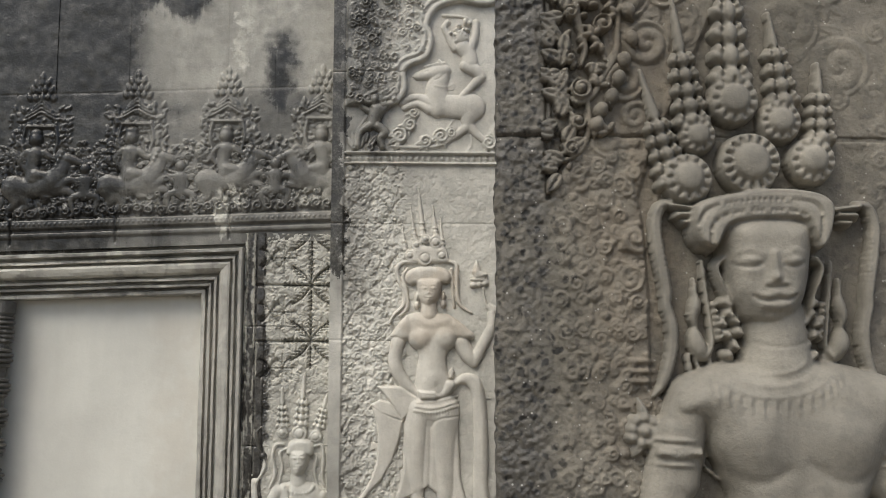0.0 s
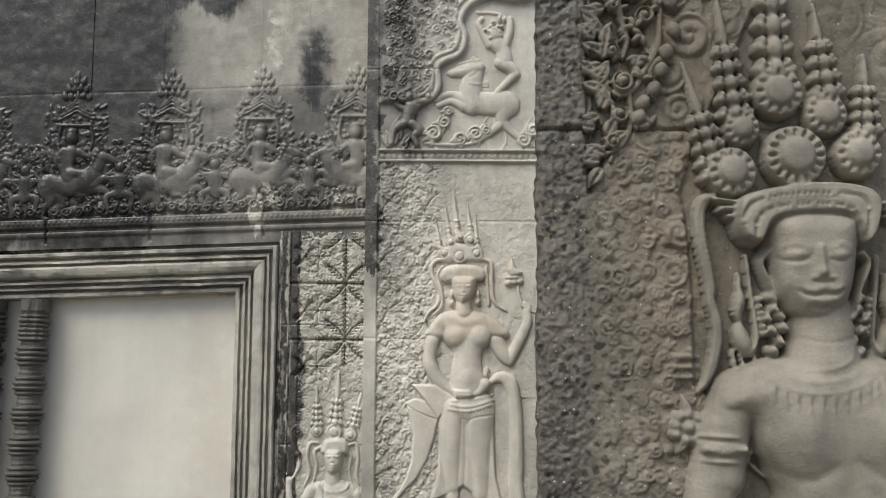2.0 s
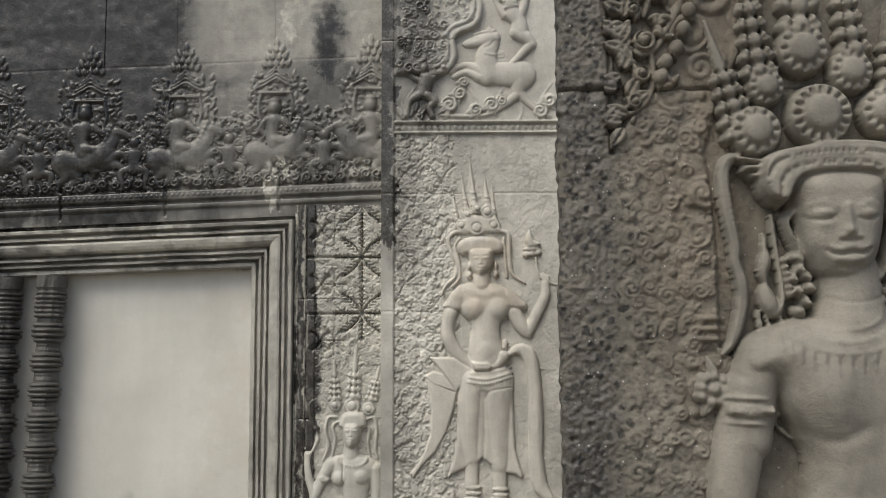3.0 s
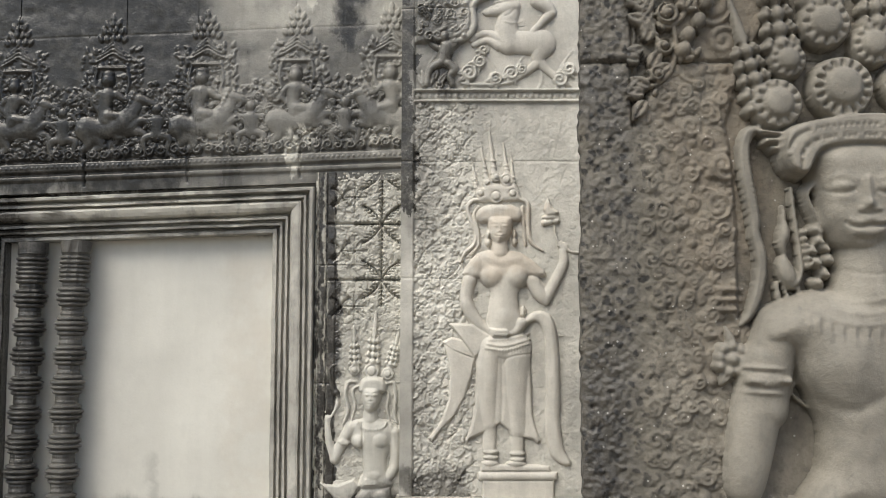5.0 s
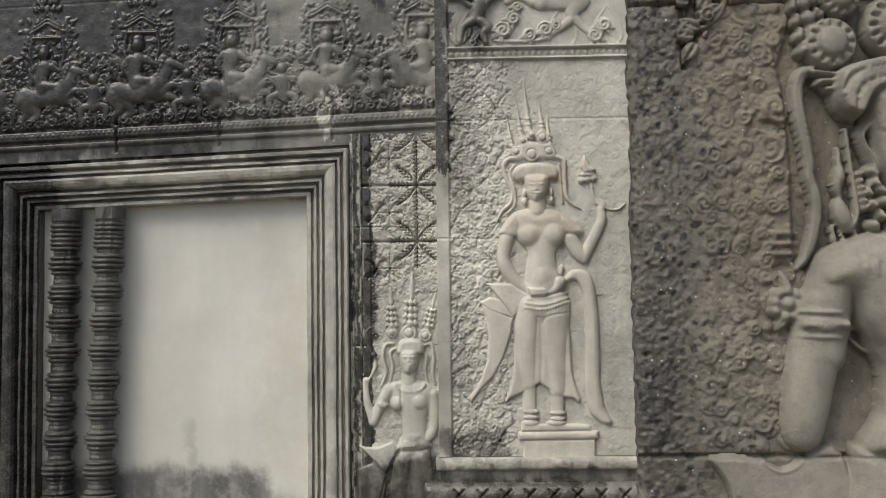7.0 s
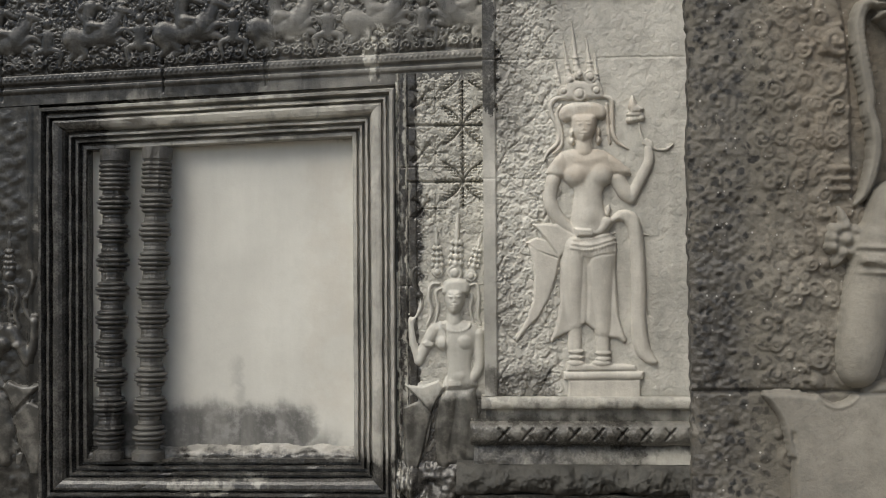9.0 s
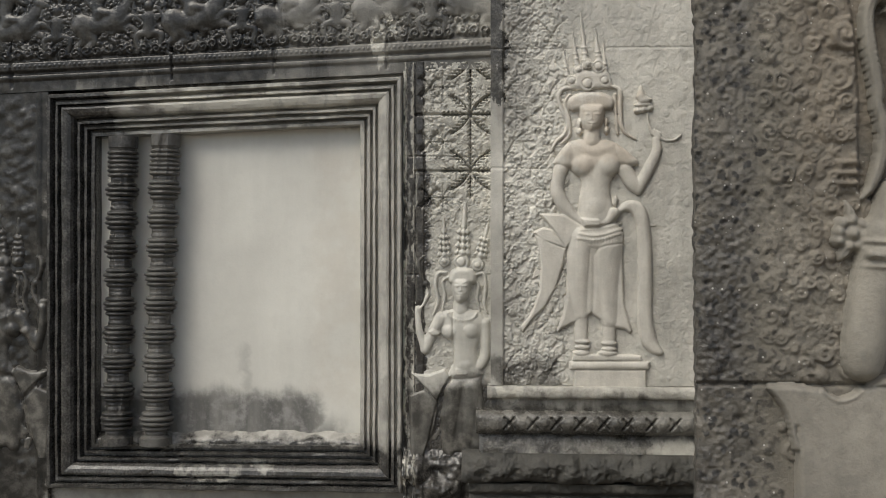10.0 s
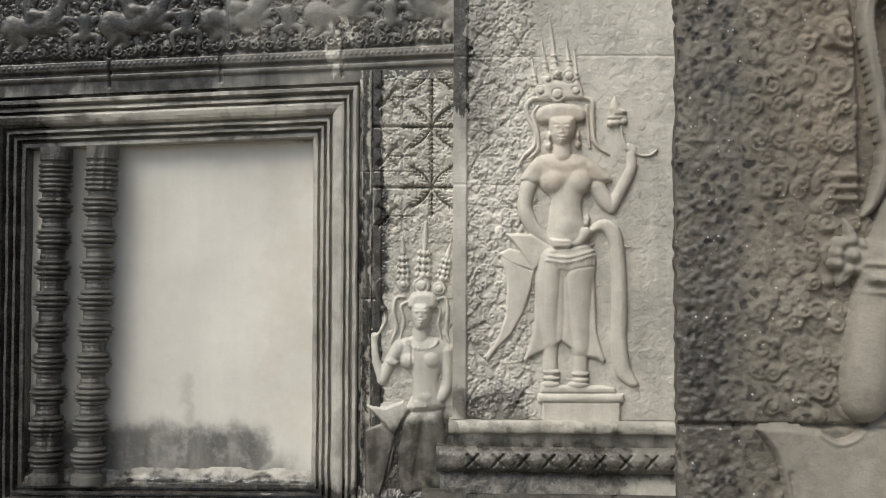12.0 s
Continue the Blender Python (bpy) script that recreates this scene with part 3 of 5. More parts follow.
def knops(c, x0, x1, z0, z1, pitch, h, rng):
    """Separate little knops in uneven rows, with a sunk network between them."""
    for i in range(int((x1 - x0) * (z1 - z0) / (pitch * pitch) * 1.25)):
        x, z, k = rng.uniform(x0, x1), rng.uniform(z0, z1), rng.random()
        if k < 0.75:
            c.dome(x, z, pitch * rng.uniform(0.28, 0.55), pitch * rng.uniform(0.35, 0.62), h * rng.uniform(0.4, 1.15), turn=rng.uniform(0, 180), power=0.4)
        else:
            c.spiral(x, z, pitch * rng.uniform(0.7, 1.1), h * rng.uniform(0.7, 1.1), 1.2, rng.uniform(0, 6.3), rng.choice((-1, 1)))


def star(c, x, z, rx, rz, depth, cross=True):
    """Deep veins that meet in a node of the diaper pattern, with leaf barbs."""
    for k in range(8):
        if not cross and k % 2 == 0:
            continue
        a = math.pi * k / 4
        ex, ez = x + rx * math.cos(a), z + rz * math.sin(a)
        bow = 0.10 * (1 if k % 2 else 0) * (-1) ** (k // 2)
        mx, mz = (x + ex) / 2 - bow * (ez - z), (z + ez) / 2 + bow * (ex - x)
        c.cut([(x, z), (mx, mz), (ex, ez)], 0.0030, depth)
        for t in (0.25, 0.4, 0.55, 0.7, 0.85):
            px_, pz_ = x + (ex - x) * t, z + (ez - z) * t
            for d in (-0.7, 0.7):
                c.cut([(px_, pz_), (px_ + 0.014 * math.cos(a + d), pz_ + 0.014 * math.sin(a + d))], 0.0022, depth * 0.6)


def niche(c, x, rng):
    """A little shrine over a rider: bowed posts, a lintel, nested gables and a bud of leaves."""
    for k in range(4):
        c.limb([(x - 0.066 + 0.012 * k, 3.088 + 0.018 * k, 0.005), (x - 0.03 + 0.006 * k, 3.106 + 0.017 * k, 0.006), (x, 3.122 + 0.016 * k, 0.005), (x + 0.03 - 0.006 * k, 3.106 + 0.017 * k, 0.006), (x + 0.066 - 0.012 * k, 3.088 + 0.018 * k, 0.005)], h=1.5)
    c.limb([(x - 0.056, 3.066, 0.008), (x + 0.056, 3.062, 0.008)], h=1.4)
    for k, (z, w, n) in enumerate(((3.168, 0.10, 5), (3.198, 0.075, 4), (3.226, 0.05, 3), (3.252, 0.0, 1))):
        for i in range(n):
            u = (i + 0.5) / n - 0.5
            c.leaf(x + u * w, z + rng.uniform(-0.004, 0.004), 0.036, 0.020, 90 - u * 70, 0.012)
    for s in (-1, 1):
        c.limb([(x + s * 0.058, 3.06, 0.007), (x + s * 0.068, 3.0, 0.008), (x + s * 0.056, 2.945, 0.008), (x + s * 0.074, 2.905, 0.009), (x + s * 0.100, 2.912, 0.006)], h=1.3)
        c.spiral(x + s * 0.104, 2.925, 0.018, 0.012, 1.4, 1.0, s)
        for i in range(9):
            z = 2.95 + i * 0.022
            for k in range(2):
                if rng.random() < 0.85 - 0.07 * i * k:
                    c.leaf(x + s * (0.084 + 0.028 * k - 0.002 * i) + rng.uniform(-0.005, 0.005), z, 0.030, 0.015, 90 - s * rng.uniform(0, 60), 0.010 * rng.uniform(0.6, 1.1))


# ---- upper window wall: plain courses over a frieze of horsemen ----
up = Carving(-2.6, 0.3425, 2.577, 4.1, 0.0040, 3)
rng = random.Random(5)
frieze = up
frieze.slab([(-2.7, 2.655), (0.4, 2.655), (0.4, 2.695), (-2.7, 2.695)], 0.016, 0.006)
frieze.slab([(-2.7, 2.622), (0.4, 2.622), (0.4, 2.645), (-2.7, 2.645)], 0.010, 0.006)
for i in range(150):
    frieze.dome(-2.59 + i * 0.02, 2.675, 0.006, 0.006, 0.006, base=0.014)
for i in range(64):
    xx = -2.58 + i * 0.046 + rng.uniform(-0.008, 0.008)
    frieze.spiral(xx, 2.722 + rng.uniform(-0.004, 0.006), 0.02, 0.022, 1.4, rng.uniform(0, 6), rng.choice((-1, 1)))
for i in range(8):
    xr = -2.66 + i * 0.37 + 0.37
    face = -1 if i == 7 else 1
    if xr > 0.35:
        continue
    scrollwork(frieze, xr - 0.185, xr + 0.185, 2.70, 2.97, 0.030, 0.016, rng, 0.9)
    scrollwork(frieze, xr - 0.185, xr + 0.185, 2.70, 3.00, 0.021, 0.013, rng, 0.8)
    scrollwork(frieze, xr - 0.12, xr + 0.12, 2.98, 3.14, 0.020, 0.008, rng, 0.7)
    lean = rng.uniform(-0.010, 0.010)
    niche(frieze, xr + lean, rng)
    # bearer between two horsemen
    xa = xr + 0.185
    flames(frieze, xa, 2.90, 0.12, 0.07, 0.010, rng)
    frieze.limb([(xa - 0.060, 2.905, 0.007), (xa - 0.045, 2.875, 0.008), (xa, 2.862, 0.009), (xa + 0.045, 2.875, 0.008), (xa + 0.060, 2.905, 0.007)], h=1.2)
up.rough(0.003, (0.35, 0.09, 0.03))
for xj in (-2.1, -1.55, -0.905, -0.5, -0.06):
    up.cut([(xj, 2.60), (xj + 0.004, 2.9)], 0.004, 0.008)
row_low, row_high = (-3, -1.55, -0.905, 3), (-3, -1.62, -1.18, -0.757, -0.475, -0.087, 0.101, 3)
for zj in (3.195, 3.62):
    up.cut([(-2.6, zj), (0.4, zj)], 0.0025, 0.0018)
for row, z0, z1 in ((row_low, 2.5, 3.195), (row_high, 3.195, 3.62), ((-3, -1.9, -1.3, -0.62, 0.02, 3), 3.62, 4.3)):
    for x0, x1 in zip(row, row[1:]):
        up.cut([(x0, max(z0, 3.19)), (x0, z1)], 0.0025, 0.007)
        up.piece("carved_block" if z0 < 3 else "stone_block", 0.0, stone_wall, wall, (x0, x1, z0, z1), sag=SAG)

for i in range(8):
    xr = -2.66 + i * 0.37 + 0.37
    if xr > 0.35:
        continue
    c = Carving(xr - 0.25, min(xr + 0.25, 0.342), 2.68, 3.08, 0.0045, 20 + i)
    horseman(c, xr - (0.0 if i < 7 else 0.02), 2.825 + 0.006 * math.sin(i * 2.3), 1.0 + 0.05 * math.sin(i * 1.7), -1 if i == 7 else 1)
    c.soften(1)
    c.h = np.where(c.h > 0.002, c.h * 0.55 + 0.005, 0)
    m = c.piece("relief_horseman", 0.0, stone_wall, None, back=0.004, trim=0.0, sag=SAG)
    tagged(m, "small sandstone horseman carved under an arch, blackened by algae", "relief", "horsemen of the frieze")
    xa = xr + 0.185
    if xa < 0.28:
        c = Carving(xa - 0.12, xa + 0.12, 2.68, 3.0, 0.0045, 40 + i)
        atlant(c, xa, 2.785, 0.84)
        c.soften(1)
        c.h = np.where(c.h > 0.002, c.h * 0.55 + 0.005, 0)
        m = c.piece("relief_bearer", 0.0, stone_wall, None, back=0.004, trim=0.0, sag=SAG)
        tagged(m, "squat carved bearer with raised arms in the dark frieze", "relief", "bearers of the frieze")

# ---- blind window ----
window = thing("window_1", "blind stone window with a stepped moulded frame and turned balusters", "window", kind="structure")
PROFILE = [(0.0, 0.03), (0.0, -0.028), (0.004, -0.034), (0.014, -0.034), (0.018, -0.020), (0.021, 0.004), (0.028, 0.004), (0.031, -0.022), (0.040, -0.022), (0.043, 0.010),
           (0.049, 0.012), (0.052, -0.014), (0.060, -0.016), (0.074, -0.013), (0.086, -0.006), (0.094, 0.006), (0.097, 0.034), (0.104, 0.036), (0.107, 0.012), (0.116, 0.012),
           (0.119, 0.046), (0.127, 0.048), (0.130, 0.024), (0.139, 0.024), (0.142, 0.060), (0.150, 0.062), (0.153, 0.038), (0.166, 0.038), (0.170, 0.046), (0.170, 0.13)]
WX0, WX1, WZ0, WZ1 = -1.395, 0.0, 0.965, 2.558


def frame_member(side):
    """One mitred stone of the frame, chipped along its edges."""
    bm = bmesh.new()
    long = WX1 - WX0 if side in ("top", "bottom") else WZ1 - WZ0
    n = 60
    rows = []
    for u, y in PROFILE:
        row = []
        for i in range(n + 1):
            s = u + (long - 2 * u) * i / n
            wob = noise.noise((s * 6, u * 30, len(side))) * 0.0022 + noise.noise((s * 25, u * 60, 3 + len(side))) * 0.0016
            bite = max(0.0, noise.noise((s * 9 + 5, u * 18, 9.0 + len(side))) - 0.42) * 0.03 if side in ("bottom", "top") else 0.0
            if side == "top":
                p = (WX0 + s, y + wob + bite, WZ1 - u + wob)
            elif side == "bottom":
                p = (WX0 + s, y + wob + bite, WZ0 + u + wob - bite * 0.5)
            elif side == "left":
                p = (WX0 + u + wob, y + wob, WZ0 + s)
            else:
                p = (WX1 - u + wob, y + wob, WZ0 + s)
            row.append(bm.verts.new(p))
        rows.append(row)
    for a, b in zip(rows, rows[1:]):
        for i in range(n):
            bm.faces.new((a[i], a[i + 1], b[i + 1], b[i]))
    bmesh.ops.recalc_face_normals(bm, faces=bm.faces)
    return settle(bm)


for side_name in ("top", "bottom", "left", "right"):
    f = part("window_sill" if side_name == "bottom" else "window_frame", frame_member(side_name), stone_frame, window)
pane = Carving(WX0 + 0.15, WX1 - 0.15, WZ0 + 0.14, WZ1 - 0.14, 0.012, 9)
pane.rough(0.003, (0.5, 0.15))
pane.piece("blind_panel", 0.10, stone_pane, window, back=0.04, sag=SAG, label="smooth pale stone panel with a dark damp foot")
# crumbled ledge at the foot of the panel
ledge = Carving(WX0 + 0.16, WX1 - 0.16, WZ0 + 0.15, WZ0 + 0.215, 0.006, 10)
ledge.h += 0.045
ledge.rough(0.012, (0.12, 0.04, 0.016))
ledge.h -= np.clip((ledge.z[:, None] - (WZ0 + 0.175)) / 0.04, 0, 1) ** 1.5 * (0.06 + 0.02 * lattice(ledge.h.shape, 12, ledge.rng))
ledge.piece("broken_ledge", 0.10, stone_frame, window, back=0.04)


def baluster(x, y, z0, z1, r, seed, lean):
    """A turned stone baluster of ring groups, worn and chipped."""
    bm = bmesh.new()
    rr = random.Random(seed)
    prof, z, top = [], 0.0, z1 - z0
    prof += [(0.0, 1.0), (0.030, 1.0), (0.033, 0.88)]
    z, pitch = 0.040, (top - 0.20) / 9
    for group in range(10):
        tall = pitch if group < 9 else 0.105
        for k, swell in enumerate((0.70, 0.88, 1.03, 1.05, 0.92, 0.72) if group < 9 else (0.96,) * 6):
            # rings on a swelling barrel, with a waist between barrels
            a = z + tall * k / 6
            wide, deep = swell * rr.uniform(0.97, 1.03), 0.86 if swell > 0.8 else 0.96
            prof += [(a, wide * deep), (a + tall * 0.035, wide * 0.97), (a + tall * 0.07, wide), (a + tall * 0.11, wide * 0.98), (a + tall * 0.145, wide * deep)]
        z += tall
    prof += [(z + 0.006, 0.86), (z + 0.010, 0.93), (top, 0.93)]
    n, rings = 28, []
    for dz, q in prof:
        ring = []
        for i in range(n):
            a = 2 * math.pi * i / n
            wear = 1 + 0.05 * noise.noise((math.cos(a) * 2 + seed, math.sin(a) * 2, dz * 14)) - max(0, noise.noise((math.cos(a) * 1.5 + seed * 3, math.sin(a) * 1.5, dz * 6)) - 0.33) * 0.5
            ring.append(bm.verts.new((x + lean * (dz / top - 0.5) + r * q * wear * math.cos(a), y + r * q * wear * math.sin(a), z0 + dz)))
        rings.append(ring)
    rows = [[v.co.copy() for v in ring] for ring in rings]
    bm.free()
    ob = new("baluster")
    for name, i0, i1 in (("foot", 0, 3), ("shaft", 2, len(rows) - 2), ("cap", len(rows) - 3, len(rows))):
        bm = bmesh.new()
        got = [[bm.verts.new(p) for p in row] for row in rows[i0:i1]]
        for a, b in zip(got, got[1:]):
            for i in range(n):
                bm.faces.new((a[i], a[(i + 1) % n], b[(i + 1) % n], b[i]))
        bm.faces.new(got[0][::-1])
        bm.faces.new(got[-1])
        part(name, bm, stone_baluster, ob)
    return ob


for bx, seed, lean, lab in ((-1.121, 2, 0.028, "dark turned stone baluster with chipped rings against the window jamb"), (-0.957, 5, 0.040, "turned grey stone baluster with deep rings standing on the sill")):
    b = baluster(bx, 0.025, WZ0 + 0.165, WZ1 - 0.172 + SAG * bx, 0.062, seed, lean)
    tagged(b, lab, "baluster", "balusters of the window")

# ---- narrow carved strip beside the window ----
st = Carving(0.004, 0.3425, 0.62, 2.617, 0.0028, 12)
rng = random.Random(8)
st.slab([(0.012, 0.9), (0.020, 0.9), (0.020, 2.66), (0.012, 2.66)], 0.014, 0.004)
st.slab([(0.052, 0.9), (0.084, 0.9), (0.084, 2.66), (0.052, 2.66)], 0.008, 0.004)
st.slab([(0.042, 0.9), (0.049, 0.9), (0.049, 2.66), (0.042, 2.66)], 0.012, 0.004)
knops(st, 0.088, 0.345, 2.0, 2.617, 0.0125, 0.0065, rng)
scrollwork(st, 0.088, 0.345, 2.2, 2.617, 0.034, 0.0075, rng, 0.25)
knops(st, 0.088, 0.345, 1.10, 2.0, 0.013, 0.0035, rng)
scrollwork(st, 0.088, 0.345, 1.10, 2.2, 0.03, 0.004, rng, 0.5)
for zc in (2.625, 2.415, 2.2):
    star(st, 0.262, zc, 0.105, 0.105, 0.022)
    star(st, 0.105, zc - 0.105, 0.05, 0.05, 0.010, False)
    star(st, 0.157, zc - 0.105, 0.05, 0.06, 0.006)
st.cut([(0.05, 2.415), (0.345, 2.415)], 0.004, 0.012)
st.cut([(0.05, 2.198), (0.345, 2.198)], 0.004, 0.012)
st.cut([(0.0, 2.255), (0.35, 2.252)], 0.0025, 0.004)
st.cut([(0.0, 1.80), (0.06, 1.80)], 0.003, 0.006)
st.rough(0.003, (0.2, 0.05, 0.02))
# eroded foot
low = np.clip((1.13 - st.z[:, None]) / 0.05, 0, 1)
st.h += low * (0.035 + 0.030 * lattice(st.h.shape, 22, st.rng) + 0.012 * lattice(st.h.shape, 7, st.rng))
for z0, z1 in ((0.5, 1.09), (1.09, 1.44), (1.44, 1.80), (1.80, 2.255), (2.255, 2.7)):
    st.piece("carved_block", 0.0, stone_strip, wall, (-1, 2, z0, z1))
lf = Carving(-2.6, -1.40, 0.62, 2.575, 0.009, 14)
lf.slab([(-1.445, 0.9), (-1.432, 0.9), (-1.432, 2.7), (-1.445, 2.7)], 0.014, 0.005)
scrollwork(lf, -1.9, -1.45, 1.0, 2.55, 0.04, 0.006, rng, 0.8)
lf.rough(0.003, (0.3, 0.08))
for z0, z1 in ((0.5, 1.3), (1.3, 1.95), (1.95, 2.7)):
    lf.piece("carved_block", 0.0, stone_wall, wall, (-3, 2, z0, z1), sag=SAG)


# ---- small goddess beside the window ----
def small_goddess(mirror, shift, step):
    c = Carving(-0.02 + shift if mirror is None else shift + 0.0, 0.342 + shift if mirror is None else shift + 0.46, 1.08, 2.13, step, 31)
    c.mirror = mirror
    L, D, S = c.limb, c.dome, c.slab
    # skirt, legs and side flap
    S([(0.185, 1.403), (0.302, 1.412), (0.314, 1.301), (0.309, 1.129), (0.158, 1.115), (0.146, 1.257)], 0.022, 0.02)
    L([(0.202, 1.365, 0.0366), (0.189, 1.246, 0.0323), (0.180, 1.128, 0.0258)], h=1.0)
    L([(0.267, 1.365, 0.0387), (0.258, 1.247, 0.0323), (0.249, 1.133, 0.0258)], h=1.0)
    S([(0.034, 1.424), (0.103, 1.416), (0.164, 1.440), (0.185, 1.412), (0.159, 1.365), (0.137, 1.315), (0.094, 1.364)], 0.030, 0.006)
    S([(0.029, 1.338), (0.086, 1.360), (0.137, 1.308), (0.124, 1.214), (0.085, 1.114), (0.054, 1.015), (0.033, 1.127)], 0.024, 0.006)
    for line in ([(0.038, 1.424), (0.086, 1.377), (0.137, 1.315)], [(0.137, 1.308), (0.120, 1.203), (0.085, 1.114), (0.054, 1.019)]):
        c.cut(line, 0.0034, -0.006)
    # body
    S([(0.152, 1.651), (0.195, 1.666), (0.260, 1.666), (0.307, 1.653), (0.324, 1.610), (0.302, 1.559), (0.287, 1.511), (0.291, 1.462), (0.306, 1.412), (0.185, 1.403), (0.194, 1.459), (0.196, 1.511), (0.182, 1.550), (0.156, 1.580)], 0.046, 0.045, soft=True)
    D(0.184, 1.584, 0.0323, 0.0323, 0.062, power=0.42)
    D(0.264, 1.586, 0.0366, 0.0366, 0.064, power=0.42)
    D(0.242, 1.455, 0.0430, 0.0387, 0.052)
    # raised arm with a curling stem
    L([(0.152, 1.632, 0.0258), (0.117, 1.576, 0.0215), (0.088, 1.515, 0.0194)], h=1.6)
    L([(0.088, 1.515, 0.0172), (0.069, 1.575, 0.0151), (0.061, 1.640, 0.0129), (0.063, 1.668, 0.0151)], h=1.7)
    for x, z in ((0.050, 1.692), (0.059, 1.701), (0.072, 1.696)):
        L([(0.062, 1.690, 0.006), (x, z, 0.004)], h=1.6)
    S([(0.099, 1.584), (0.121, 1.597), (0.151, 1.580), (0.143, 1.563), (0.112, 1.565)], 0.046, 0.008)
    L([(0.074, 1.675, 0.0065), (0.096, 1.714, 0.0065), (0.100, 1.752, 0.0065), (0.083, 1.774, 0.0065), (0.070, 1.817, 0.0065), (0.066, 1.852, 0.0065), (0.081, 1.871, 0.0052)], h=2.0, base=0.006)
    D(0.091, 1.765, 0.0151, 0.0129, 0.024)
    # arm across the waist
    L([(0.315, 1.614, 0.0237), (0.321, 1.537, 0.0194), (0.313, 1.473, 0.0194), (0.272, 1.430, 0.0172), (0.229, 1.421, 0.0151)], h=1.7)
    for k in range(3):
        L([(0.246, 1.440 - k * 0.008, 0.006), (0.208, 1.437 - k * 0.008, 0.005)], h=1.3, base=0.040)
    # neck, necklace, head
    L([(0.225, 1.705, 0.0237), (0.225, 1.662, 0.0301)], h=1.3)
    for i in range(13):
        a = math.pi * (i + 0.5) / 13
        D(0.232 - 0.055 * math.cos(a), 1.655 - 0.030 * math.sin(a), 0.005, 0.007, 0.008, base=0.044)
    S([(0.185, 1.804), (0.200, 1.823), (0.239, 1.830), (0.273, 1.819), (0.286, 1.791), (0.273, 1.765), (0.187, 1.765)], 0.056, 0.018, soft=True)
    S([(0.193, 1.787), (0.228, 1.795), (0.262, 1.787), (0.264, 1.744), (0.251, 1.707), (0.227, 1.688), (0.208, 1.696), (0.193, 1.735)], 0.074, 0.032, soft=True)
    c.face(0.228, 1.748, 0.36, 2.6)
    for line in ([(0.169, 1.808, 0.0052), (0.139, 1.804, 0.0065), (0.128, 1.757, 0.0065), (0.139, 1.698, 0.0065), (0.119, 1.645, 0.0034)], [(0.178, 1.791, 0.0052), (0.156, 1.774, 0.0056), (0.165, 1.720, 0.0056), (0.154, 1.662, 0.0034)],
                 [(0.282, 1.799, 0.0052), (0.312, 1.804, 0.0065), (0.320, 1.752, 0.0065), (0.316, 1.688, 0.0065), (0.326, 1.653, 0.0034)], [(0.277, 1.774, 0.0052), (0.294, 1.763, 0.0056), (0.288, 1.709, 0.0056), (0.298, 1.662, 0.0034)]):
        L(line, h=2.0, base=0.008)
    # crown of discs under pierced finials
    crest(c, 0.163, 1.871, 0.159, 2.020, 0.0237, 0.0086, 0.030, 4, 0.004, 0.42)
    crest(c, 0.232, 1.877, 0.242, 2.075, 0.0280, 0.0097, 0.034, 4, 0.004, 0.48)
    crest(c, 0.299, 1.870, 0.332, 2.002, 0.0237, 0.0086, 0.030, 4, 0.004, 0.42)
    for x, z, r in ((0.163, 1.852, 0.0215), (0.290, 1.838, 0.0237), (0.228, 1.849, 0.0301)):
        c.rosette(x, z, r, 0.042, 10)
    c.cut([(0.195, 1.653), (0.197, 1.558), (0.192, 1.412), (0.159, 1.365), (0.129, 1.282), (0.107, 1.181), (0.070, 1.052)], 0.0030, 0.016)
    c.soften(1)
    c.h *= 0.52
    c.h[c.h > 0] += 0.004
    c.rough(0.0010, (0.05, 0.02))
    return c.piece("relief_goddess", 0.0, stone_small, None, back=0.006, trim=0.004)


tagged(small_goddess(None, 0.0, 0.003), "small pale stone goddess relief with a raised arm beside the window", "relief", "carved goddesses")
tagged(small_goddess(-0.68, -1.83, 0.005), "dark algae-covered goddess relief on the shaded wall end", "relief", "carved goddesses")

# ---- pilaster ----
pil = thing("pilaster", "pale carved sandstone pilaster with diaper pattern and a horseman panel", "pilaster")
pc = Carving(0.3425, 1.32, 1.392, 3.75, 0.0034, 50)
rng = random.Random(21)
pc.slab([(0.33, 1.3), (0.392, 1.3), (0.392, 4.2), (0.33, 4.2)], 0.012, 0.006)
# diaper field behind the goddess
knops(pc, 0.60, 1.32, 1.40, 2.868, 0.014, 0.0022, rng)
scrollwork(pc, 0.58, 1.32, 1.40, 2.868, 0.030, 0.0046, rng, 0.7)
knops(pc, 0.395, 0.62, 1.40, 2.868, 0.0155, 0.0085, rng)
scrollwork(pc, 0.395, 0.60, 2.2, 2.868, 0.036, 0.009, rng, 0.35)
for j in range(8):
    for i in range(7):
        xx, zz = 0.40 + i * 0.17, 1.45 + j * 0.205
        star(pc, xx + rng.uniform(-0.01, 0.01), zz + rng.uniform(-0.01, 0.01), 0.085, 0.10, 0.0012 if xx > 0.6 else 0.006, False)
        for s in (-1, 1):
            pc.limb([(xx + 0.085, zz + 0.005, 0.004), (xx + 0.085 + s * 0.05, zz + 0.06, 0.005), (xx + 0.085 + s * 0.045, zz + 0.12, 0.005), (xx + 0.085, zz + 0.19, 0.003)], h=0.55)
pc.slab([(0.33, 1.3), (0.392, 1.3), (0.392, 4.2), (0.33, 4.2)], 0.012, 0.006)
fade = np.clip((pc.x[None, :] - 0.52) / 0.3, 0, 1) * (pc.z[:, None] < 2.87)
pc.h *= 1 - 0.45 * fade
